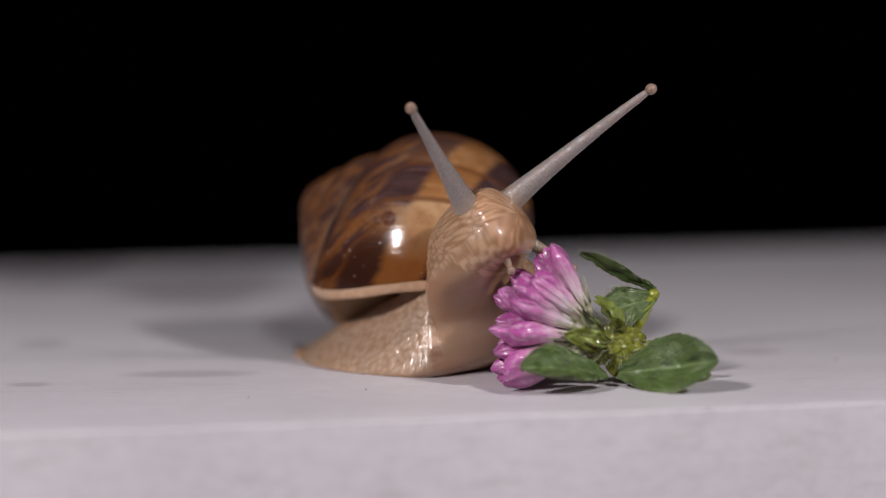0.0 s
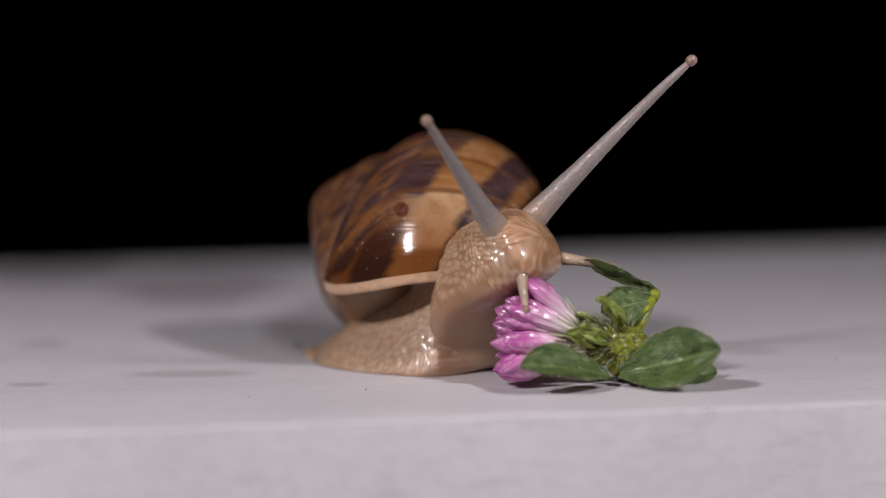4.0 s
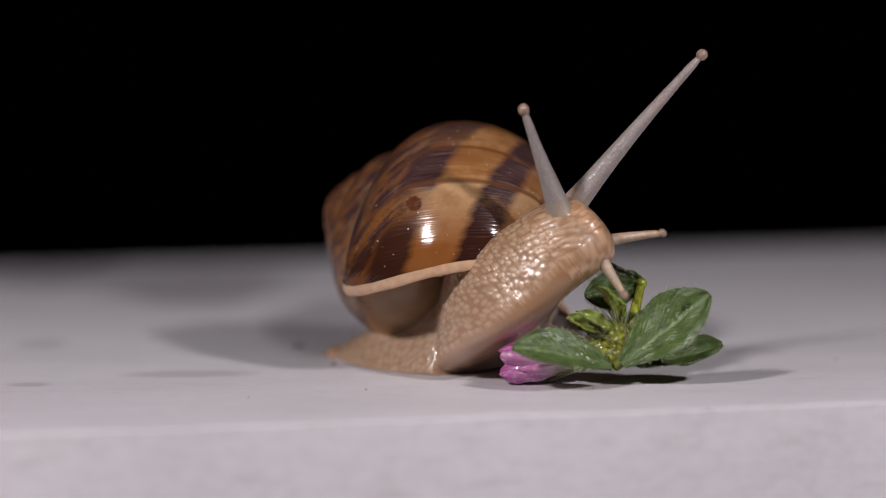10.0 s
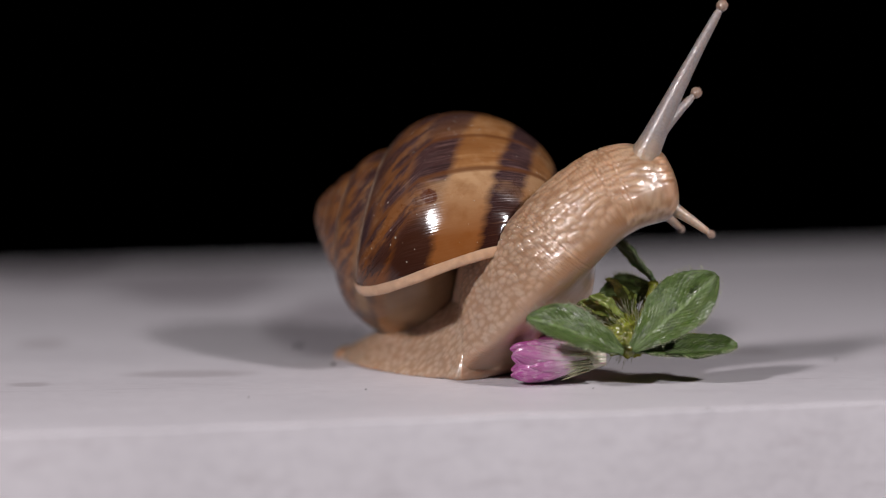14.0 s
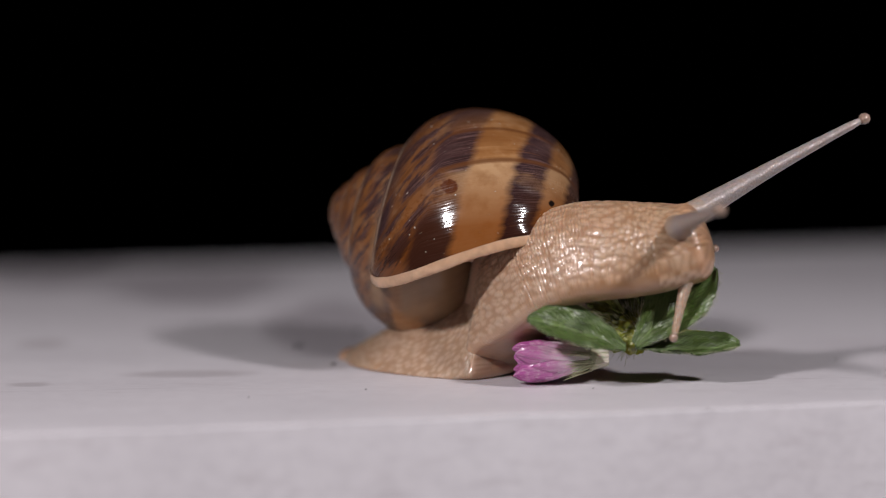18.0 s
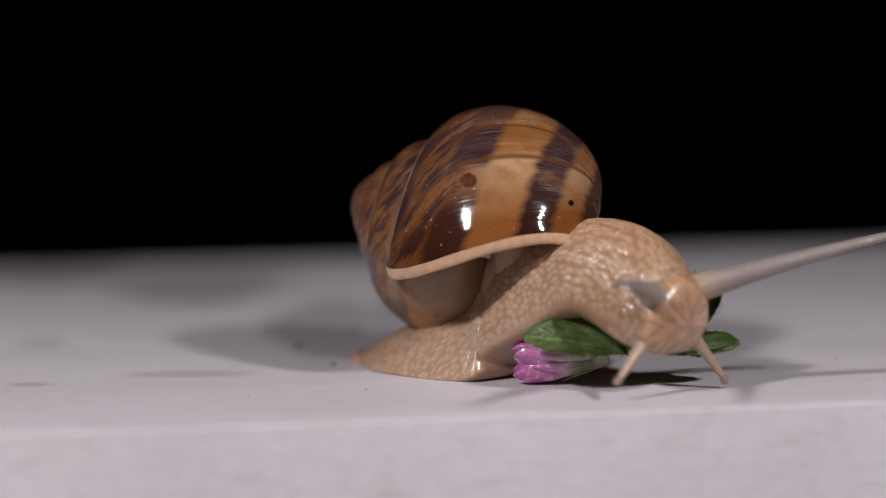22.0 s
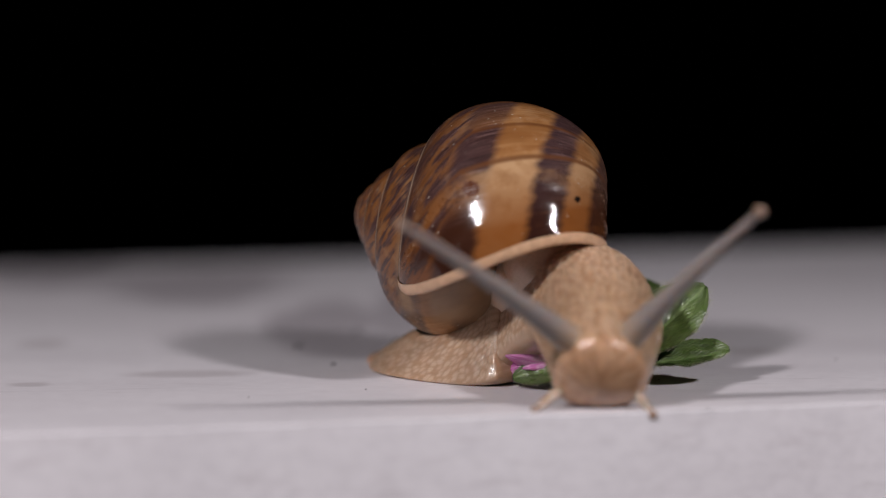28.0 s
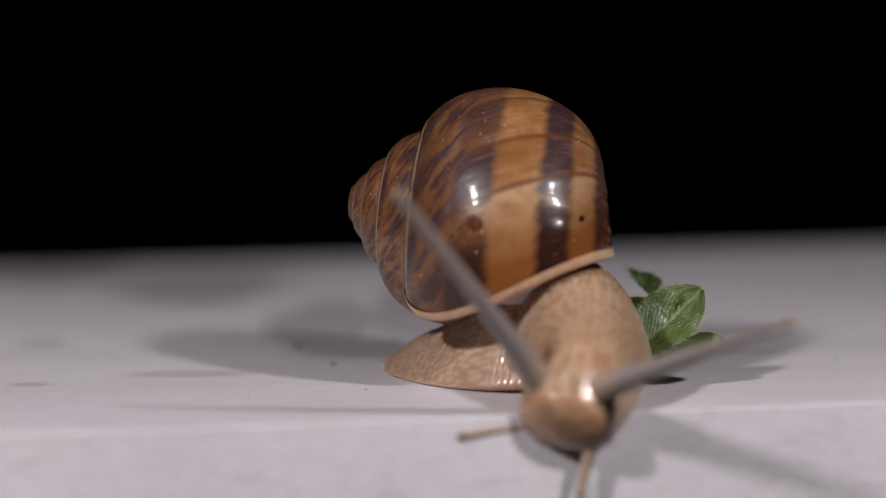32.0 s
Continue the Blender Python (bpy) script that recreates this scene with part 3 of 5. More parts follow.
EYE_FAR = [
    (0, 0.0375, 0.0000, 0.0515), (0.5, 0.0408, 0.0000, 0.0483), (1, 0.0390, 0.0000, 0.0516), (1.5, 0.0360, 0.0000, 0.0559),
    (2, 0.0363, 0.0000, 0.0562), (2.5, 0.0374, 0.0000, 0.0579), (3, 0.0416, 0.0000, 0.0558), (3.5, 0.0448, 0.0001, 0.0574),
    (5.5, 0.0441, 0.0007, 0.0515), (6, 0.0421, 0.0009, 0.0518), (7, 0.0401, 0.0011, 0.0533), (8, 0.0428, 0.0014, 0.0545),
    (9, 0.0489, 0.0017, 0.0542), (10, 0.0468, 0.0020, 0.0575), (10.5, 0.0421, 0.0021, 0.0616), (11, 0.0402, 0.0023, 0.0634),
    (11.5, 0.0392, 0.0024, 0.0644), (12, 0.0361, 0.0026, 0.0642), (12.5, 0.0344, 0.0027, 0.0622), (13, 0.0329, 0.0029, 0.0594),
    (13.5, 0.0389, 0.0030, 0.0544), (14, 0.0459, 0.0031, 0.0507), (14.5, 0.0521, 0.0033, 0.0506), (16.5, 0.0666, 0.0039, 0.0462),
    (17, 0.0720, 0.0040, 0.0478), (17.5, 0.0746, 0.0027, 0.0463), (18, 0.0759, 0.0013, 0.0458), (18.5, 0.0752, 0.0000, 0.0487),
    (19, 0.0748, -0.0013, 0.0495), (19.5, 0.0782, -0.0027, 0.0439), (20, 0.0778, -0.0040, 0.0450), (21, 0.0807, -0.0120, 0.0340),
    (22, 0.0802, -0.0200, 0.0272), (23, 0.0765, -0.0300, 0.0204), (24, 0.0674, -0.0420, 0.0201), (25, 0.0573, -0.0480, 0.0277),
    (28, 0.0500, -0.0550, 0.0335), (30, 0.0512, -0.0600, 0.0350), (32, 0.0524, -0.0720, 0.0178),
]
FEELER_NEAR = [
    (0, 0.0120, -0.0100, 0.0201), (2, 0.0129, -0.0113, 0.0182), (3, 0.0139, -0.0120, 0.0178), (5.5, 0.0145, -0.0220, 0.0081),
    (7, 0.0123, -0.0208, 0.0080), (8, 0.0181, -0.0200, 0.0044), (9, 0.0242, -0.0180, 0.0121), (10, 0.0314, -0.0160, 0.0163),
    (11, 0.0352, -0.0140, 0.0186), (12, 0.0392, -0.0120, 0.0215), (13, 0.0420, -0.0120, 0.0314), (14, 0.0469, -0.0120, 0.0264),
    (17, 0.0419, -0.0160, 0.0194), (18, 0.0398, -0.0180, 0.0090), (20, 0.0418, -0.0220, 0.0022), (21, 0.0375, -0.0270, 0.0022),
    (22, 0.0291, -0.0320, 0.0035), (23, 0.0253, -0.0340, 0.0041), (24, 0.0240, -0.0360, 0.0018), (25, 0.0223, -0.0380, 0.0011),
    (28, 0.0149, -0.0420, 0.0004), (30, 0.0093, -0.0445, -0.0010), (32, 0.0028, -0.0475, -0.0029),
]
FEELER_FAR = [
    (0, 0.0232, -0.0040, 0.0199), (2, 0.0257, -0.0047, 0.0238), (3, 0.0294, -0.0051, 0.0212), (5.5, 0.0305, -0.0060, 0.0190),
    (7, 0.0313, -0.0033, 0.0152), (8, 0.0355, -0.0016, 0.0175), (9, 0.0377, 0.0002, 0.0226), (10, 0.0396, 0.0020, 0.0255),
    (11, 0.0410, 0.0030, 0.0270), (12, 0.0404, 0.0040, 0.0297), (13, 0.0383, 0.0050, 0.0307), (14, 0.0434, 0.0060, 0.0259),
    (17, 0.0517, 0.0000, 0.0179), (18, 0.0485, -0.0033, 0.0231), (20, 0.0538, -0.0100, 0.0123), (21, 0.0518, -0.0140, 0.0072),
    (22, 0.0486, -0.0180, 0.0016), (23, 0.0443, -0.0240, 0.0007), (24, 0.0397, -0.0300, 0.0004), (25, 0.0357, -0.0360, 0.0014),
    (28, 0.0341, -0.0420, -0.0007), (30, 0.0291, -0.0445, -0.0049), (32, 0.0219, -0.0475, -0.0127),
]
NODE = [
    (0, 0.0292, -0.0130, 0.0011), (3, 0.0295, -0.0130, 0.0011), (6, 0.0294, -0.0130, 0.0013), (8, 0.0294, -0.0130, 0.0018),
    (9, 0.0296, -0.0130, 0.0023), (10, 0.0299, -0.0130, 0.0028), (11, 0.0303, -0.0130, 0.0035), (12, 0.0307, -0.0130, 0.0043),
    (13, 0.0311, -0.0130, 0.0051), (14, 0.0319, -0.0130, 0.0054), (17, 0.0323, -0.0130, 0.0060), (20, 0.0323, -0.0130, 0.0060),
    (22, 0.0323, -0.0130, 0.0056), (25, 0.0316, -0.0130, 0.0043), (28, 0.0306, -0.0130, 0.0033), (32, 0.0301, -0.0130, 0.0028),
]
LEAF_A = [
    (0, 0.0463, -0.0235, 0.0055), (3, 0.0467, -0.0228, 0.0063), (5.5, 0.0463, -0.0212, 0.0086), (6, 0.0460, -0.0206, 0.0097),
    (7, 0.0450, -0.0195, 0.0114), (8, 0.0448, -0.0182, 0.0125), (9, 0.0454, -0.0153, 0.0138), (10, 0.0456, -0.0147, 0.0154),
    (11, 0.0461, -0.0140, 0.0169), (12, 0.0465, -0.0133, 0.0181), (13, 0.0470, -0.0127, 0.0190), (14, 0.0484, -0.0120, 0.0194),
    (17, 0.0481, -0.0113, 0.0203), (18, 0.0478, -0.0111, 0.0203), (20, 0.0474, -0.0107, 0.0188), (23, 0.0475, -0.0100, 0.0167),
    (24, 0.0475, -0.0098, 0.0172), (25, 0.0471, -0.0096, 0.0187), (28, 0.0476, -0.0089, 0.0181), (32, 0.0473, -0.0080, 0.0177),
]
LEAF_B = [
    (0, 0.0494, -0.0040, -0.0000), (3, 0.0502, -0.0057, 0.0002), (5.5, 0.0505, -0.0071, 0.0017), (6, 0.0505, -0.0074, 0.0023),
    (7, 0.0503, -0.0080, 0.0039), (8, 0.0501, -0.0086, 0.0047), (9, 0.0502, -0.0091, 0.0054), (10, 0.0502, -0.0097, 0.0061),
    (12, 0.0505, -0.0109, 0.0066), (13, 0.0507, -0.0114, 0.0068), (14, 0.0510, -0.0120, 0.0059), (17, 0.0512, -0.0120, 0.0061),
    (20, 0.0510, -0.0120, 0.0067), (22, 0.0516, -0.0120, 0.0064), (23, 0.0516, -0.0120, 0.0059), (25, 0.0516, -0.0120, 0.0047),
    (28, 0.0514, -0.0120, 0.0054), (30, 0.0511, -0.0120, 0.0067), (32, 0.0512, -0.0120, 0.0071),
]
LEAF_C = [
    (0, 0.0118, -0.0265, 0.0058), (3, 0.0124, -0.0262, 0.0061), (6, 0.0115, -0.0250, 0.0060), (7, 0.0110, -0.0236, 0.0059),
    (8, 0.0107, -0.0220, 0.0066), (9, 0.0109, -0.0202, 0.0074), (10, 0.0114, -0.0202, 0.0084), (11, 0.0124, -0.0201, 0.0093),
    (12, 0.0131, -0.0200, 0.0103), (13, 0.0133, -0.0195, 0.0117), (14, 0.0143, -0.0190, 0.0133), (17, 0.0141, -0.0190, 0.0141),
    (18, 0.0137, -0.0190, 0.0134), (20, 0.0137, -0.0190, 0.0127), (21, 0.0137, -0.0190, 0.0114), (22, 0.0129, -0.0190, 0.0100),
    (23, 0.0122, -0.0181, 0.0079), (24, 0.0117, -0.0172, 0.0062), (25, 0.0115, -0.0162, 0.0049), (28, 0.0119, -0.0135, 0.0020),
    (29, 0.0120, -0.0129, 0.0002), (30, 0.0118, -0.0122, -0.0004), (32, 0.0113, -0.0110, -0.0008),
]
LEAF_D = [
    (0, 0.0228, -0.0040, 0.0227), (3, 0.0231, -0.0036, 0.0224), (5.5, 0.0230, -0.0033, 0.0183), (7, 0.0230, -0.0031, 0.0168),
    (8, 0.0258, -0.0030, 0.0177), (9, 0.0289, -0.0015, 0.0181), (10, 0.0311, 0.0000, 0.0187), (11, 0.0307, 0.0015, 0.0198),
    (12, 0.0298, 0.0030, 0.0212), (13, 0.0299, 0.0045, 0.0236), (14, 0.0310, 0.0060, 0.0240), (17, 0.0327, 0.0080, 0.0191),
    (18, 0.0328, 0.0100, 0.0137), (20, 0.0341, 0.0140, 0.0091), (22, 0.0362, 0.0143, 0.0090), (25, 0.0358, 0.0148, 0.0132),
    (28, 0.0358, 0.0153, 0.0152), (32, 0.0364, 0.0160, 0.0164),
]
STALK = [
    (0, 0.0375, -0.0080, 0.0161), (3, 0.0379, -0.0076, 0.0159), (5.5, 0.0371, -0.0073, 0.0161), (6, 0.0364, -0.0072, 0.0164),
    (7, 0.0355, -0.0071, 0.0171), (8, 0.0349, -0.0070, 0.0177), (10, 0.0354, -0.0047, 0.0178), (12, 0.0362, -0.0023, 0.0176),
    (13, 0.0368, -0.0012, 0.0171), (14, 0.0380, 0.0000, 0.0168), (17, 0.0378, 0.0003, 0.0162), (20, 0.0382, 0.0007, 0.0106),
    (23, 0.0388, 0.0010, 0.0105), (25, 0.0383, 0.0012, 0.0136), (28, 0.0378, 0.0016, 0.0141), (32, 0.0373, 0.0020, 0.0145),
]
LEAF_E = [
    (0, 0.0267, -0.0120, 0.0126), (3, 0.0271, -0.0112, 0.0125), (5.5, 0.0263, -0.0106, 0.0132), (7, 0.0254, -0.0102, 0.0135),
    (8, 0.0256, -0.0100, 0.0139), (10, 0.0276, -0.0060, 0.0155), (12, 0.0294, -0.0020, 0.0156), (14, 0.0302, 0.0020, 0.0146),
    (17, 0.0307, 0.0020, 0.0126), (20, 0.0312, 0.0020, 0.0095), (32, 0.0312, 0.0020, 0.0095),
]
SHELL = [
    (0, -0.0274, 0.0441, 0.0306, 63.9, 5.1, -116.1),
    (2, -0.0262, 0.0417, 0.0305, 64.2, 3.5, -115.8),
    (6, -0.0240, 0.0369, 0.0301, 67.5, 1.6, -115.7),
    (8, -0.0228, 0.0345, 0.0300, 68.8, 2.3, -116.2),
    (10, -0.0225, 0.0321, 0.0297, 70.9, 3.7, -115.7),
    (12, -0.0233, 0.0297, 0.0293, 73.2, 5.6, -112.9),
    (13, -0.0244, 0.0286, 0.0288, 75.1, 6.3, -109.6),
    (14, -0.0245, 0.0276, 0.0289, 76.0, 5.0, -106.8),
    (17, -0.0229, 0.0250, 0.0295, 76.0, 2.7, -104.9),
    (20, -0.0191, 0.0226, 0.0308, 73.9, 0.9, -107.4),
    (22, -0.0172, 0.0208, 0.0316, 73.2, 0.2, -108.1),
    (24, -0.0157, 0.0185, 0.0315, 73.4, -0.1, -109.3),
    (25, -0.0156, 0.0169, 0.0312, 74.1, -0.2, -109.1),
    (28, -0.0165, 0.0121, 0.0300, 78.5, 5.2, -107.5),
    (30, -0.0179, 0.0086, 0.0307, 80.6, 15.0, -105.0),
    (31, -0.0179, 0.0068, 0.0312, 80.6, 19.6, -104.3),
    (32, -0.0177, 0.0050, 0.0321, 79.7, 24.0, -104.0),
]


# ---- the place ----
LEDGE_TURN = 9.65


def box_room():
    """Black walls that close the place."""
    def slab(name, x0, x1, y0, y1, z0, z1):
        bm = bmesh.new()
        bmesh.ops.create_cube(bm, size=1.0, matrix=Matrix.Translation(((x0 + x1) / 2, (y0 + y1) / 2, (z0 + z1) / 2)) @ Matrix.Diagonal((x1 - x0, y1 - y0, z1 - z0, 1)))
        ob = new(name, mesh_of(name, bm, DARK, False))
        return tagged(ob, "plain black painted wall of a dark room", "wall", kind="structure")
    tagged(slab("floor", -2, 2, -2, 2.6, -0.85, -0.75), "plain black floor of a dark room", "floor")
    tagged(slab("ceiling", -2, 2, -2, 2.6, 1.8, 1.9), "plain black ceiling of a dark room", "ceiling")
    slab("wall_north", -2, 2, 2.6, 2.7, -0.85, 1.9)
    slab("wall_south", -2, 2, -2.1, -2.0, -0.85, 1.9)
    slab("wall_east", 2, 2.1, -2.1, 2.7, -0.85, 1.9)
    slab("wall_west", -2.1, -2, -2.1, 2.7, -0.85, 1.9)


def ledge():
    """A long white stone ledge with a worn, rounded front edge."""
    depth, half, r, deep = 0.285, 0.9, 0.0003, 0.75
    profile = [(0.0, -deep)]
    for k in range(9):
        a = math.pi / 2 * k / 8
        profile.append((r - r * math.cos(a), -r + r * math.sin(a)))
    profile += [(depth * f, 0.0) for f in (0.03, 0.06, 0.1, 0.15, 0.2, 0.3, 0.45, 0.6, 0.8)]
    for k in range(9):
        a = math.pi / 2 * k / 8
        profile.append((depth - r + r * math.sin(a), -r + r * math.cos(a)))
    profile.append((depth, -deep))
    xs = [-half, -0.5, -0.3] + [-0.2 + 0.004 * k for k in range(101)] + [0.3, 0.5, half]

    def at(i, j):
        y, z = profile[j]
        x = xs[i]
        wear = 0.00035 * noise.noise((x * 55, y * 8, 3.0)) + 0.0002 * noise.noise((x * 190, y * 30, 7.0))
        edge = math.exp(-((y / 0.008) ** 2)) if z > -0.02 else 0.0
        return (x, y + wear * edge, z + wear * 0.8 * edge),
    me = grid_mesh("ledge", STONE, len(xs), len(profile), at, flip=True, caps=False)
    ob = new("ledge", me)
    ob.matrix_world = pose(0.00185, -0.0476, 0, 0, 0, LEDGE_TURN)
    tagged(ob, "white stone ledge with a wet film, small stains and a painted clover shadow", "ledge", kind="structure")


box_room()
ledge()


# ---- the snail ----
MARKS = [0, 0.5, 1, 1.5, 2, 2.5, 3, 3.5, 4.5, 5.5, 6, 6.5, 7, 7.5, 8, 8.5, 9, 9.5, 10, 10.5, 11, 11.5, 12, 12.5, 13, 13.5, 14, 14.5, 15.5, 16.5, 17, 17.5, 18, 18.5, 19, 19.5, 20, 20.5, 21, 21.5, 22, 22.5, 23, 23.5, 24, 25, 26, 27, 28, 29, 30, 31, 32]
BEADS, REST = 220, 0.074
HALF_WIDTH = [(0, 0.0034), (0.04, 0.0066), (0.1, 0.0092), (0.2, 0.0109), (0.35, 0.0120), (0.5, 0.0121), (0.65, 0.0112), (0.8, 0.0097), (0.9, 0.0086), (1, 0.0074)]
HEIGHT = [(0, 0.0022), (0.04, 0.0040), (0.1, 0.0066), (0.2, 0.0098), (0.3, 0.0134), (0.4, 0.0178), (0.5, 0.0208), (0.6, 0.0205), (0.7, 0.0186), (0.85, 0.0164), (0.93, 0.0156), (1, 0.0142)]
WIDEST = [(0, 0.2), (0.15, 0.08), (0.3, 0.05), (0.45, 0.06), (0.6, 0.12), (0.8, 0.24), (0.92, 0.36), (1, 0.44)]
SQUARE = [(0, 0.22), (0.45, 0.24), (0.65, 0.4), (0.85, 0.55), (1, 0.7)]
SKIRT = [(0, 0.12), (0.1, 0.34), (0.3, 0.42), (0.47, 0.34), (0.6, 0.18), (0.8, 0.15), (0.92, 0.12), (1, 0.08)]
LENGTH = [(0, 0.0030), (0.1, 0.0020), (0.3, 0.0018), (0.5, 0.0017), (0.62, 0.0012), (0.8, 0.0011), (0.95, 0.0016), (1, 0.0042)]
TURNED = [(0, 0.55), (5, 0.45), (7, 0.2), (10, 0.8), (14, 0.8), (17, 0.5), (20, 0.2), (22, 0), (32, 0)]


CELL_SEED = np.random.RandomState(7).rand(97, 97, 3)
CELL_ALONG = [(0.0, 0.0), (0.030, 20.0), (0.052, 37.0), (0.066, 51.0), (0.080, 67.0)]  # metres along the body, cells up to there


def tubercles(along, round_):
    """How high the skin's grains stand, 0 in the grooves to 1: rounded cells of uneven size."""
    gx = np.interp(along, [c[0] for c in CELL_ALONG], [c[1] for c in CELL_ALONG]) + 20
    gy = round_ / 0.00138 + 48
    gx, gy = gx + 0.22 * np.sin(gy * 1.7), gy + 0.22 * np.sin(gx * 1.3 + 1)
    ix, iy = np.floor(gx).astype(int), np.floor(gy).astype(int)
    first, second, size = np.full(gx.shape, 9.0), np.full(gx.shape, 9.0), np.zeros(gx.shape)
    for dx in (-1, 0, 1):
        for dy in (-1, 0, 1):
            r = CELL_SEED[(ix + dx) % 97, (iy + dy) % 97]
            d = np.hypot(ix + dx + 0.1 + 0.8 * r[..., 0] - gx, iy + dy + 0.1 + 0.8 * r[..., 1] - gy)
            near = d < first
            second = np.where(near, first, np.minimum(second, d))
            size = np.where(near, r[..., 2], size)
            first = np.where(near, d, first)
    rise = np.clip(1 - (first / (0.46 + 0.2 * size)) ** 3, 0, 1) * np.clip((second - first) / 0.3, 0, 1) ** 0.7
    return rise * (0.6 + 0.4 * size)


def body_ring(v, angles):
    """The body's outline across, at v along it: sideways, up, the way round from the middle of the back, the height from 0 to 1, and the widest level."""
    w, h = smooth_at(HALF_WIDTH, v)[0], smooth_at(HEIGHT, v)[0]
    mid, skirt, square = max(0.0007, smooth_at(WIDEST, v)[0] * h), smooth_at(SKIRT, v)[0], smooth_at(SQUARE, v)[0]
    c, d = np.cos(angles), np.sin(angles)
    e = np.abs(d)
    upper = d >= 0
    y = np.where(upper, w * c * (1 + skirt * (1 - e) ** 2.6), w * (1 + skirt) * np.sign(c) * np.abs(c) ** square)
    z = np.where(upper, mid + (h - mid) * e ** 0.92, mid - mid * e ** 0.7)
    top = len(angles) - UNDER_COLS
    way = np.concatenate(([0.0], np.cumsum(np.hypot(np.diff(y), np.diff(z)))))
    return y, z, way - np.interp(np.pi / 2, angles[:top], way[:top]), np.clip((z - mid) / (h - mid), 0, 1), mid


UPPER_COLS, UNDER_COLS = 170, 18
RING = np.concatenate((np.linspace(0, np.pi, UPPER_COLS), np.pi + np.pi * np.arange(1, UNDER_COLS + 1) / (UNDER_COLS + 1)))
STEPS = np.array([-1, -0.97, -0.88, -0.72, -0.54, -0.40, -0.27, -0.13, 0, 0.13, 0.27, 0.40, 0.54, 0.72, 0.88, 0.97, 1])


def bead_mesh(u):
    """One slice of the body, shaped as the body is round it and closed at both ends. x forward, z up, the sole's middle at the origin."""
    half, cols, rows = table(LENGTH, u), len(RING), len(STEPS)
    blunt = table([(0, 3.0), (0.12, 6.0), (0.96, 6.0), (1, 2.4)], u)
    rings = [body_ring(min(1.0, max(0.0, u + s * half / REST)), RING) for s in STEPS]
    y, z, arc, high = (np.array([r[k] for r in rings]) for k in range(4))
    own_mid = body_ring(u, RING)[4]
    s = STEPS[:, None] + np.zeros((1, cols))
    along = u * REST + s * half
    k = np.sqrt(np.maximum(0.0, 1 - 0.04 * s * s - 0.96 * np.abs(s) ** blunt))
    knob = np.where((RING <= np.pi) | (u > 0.93), tubercles(along, arc), 0.0)
    if u > 0.93:
        knob = tubercles(0.058 + z * k + 0.7 * (along - 0.074), y * k - 0.7 * along)
    # the grains stand high on the neck and lie flat towards the foot's margin and the tail
    stand = np.interp(along[:, :1], [0.0, 0.02, 0.036, 0.05, 0.074], [0.00006, 0.00010, 0.00017, 0.00021, 0.00018]) * np.interp(high, [0, 0.12, 0.5], [0.9 if u > 0.93 else 0.25, 0.9 if u > 0.93 else 0.6, 1.0])
    swell = 0.00012 * np.sin(along * 700 + 2 * np.sin(arc * 260)) * np.sin(arc * 420 + 1.5 * np.sin(along * 330)) * (high > 0)
    out_y, out_z = np.cos(RING), np.maximum(np.sin(RING), 0)
    push = knob * stand + swell
    co = np.stack((s * half, (y + out_y * push) * k, own_mid + (z + out_z * push - own_mid) * k), -1)
    index = np.arange(rows * cols).reshape(rows, cols)
    nxt = np.roll(index, -1, 1)
    faces = np.stack((index[1:], nxt[1:], nxt[:-1], index[:-1]), -1).reshape(-1, 4)
    me = bpy.data.meshes.new("body_segment")
    me.from_pydata(co.reshape(-1, 3), [], faces)
    me.materials.append(SKIN)
    me.polygons.foreach_set("use_smooth", [True] * len(me.polygons))
    me.attributes.new("skin", "FLOAT_VECTOR", "POINT").data.foreach_set("vector", np.stack((along, arc, high), -1).astype(np.float32).ravel())
    me.attributes.new("knob", "FLOAT", "POINT").data.foreach_set("value", knob.astype(np.float32).ravel())
    me.update()
    return me


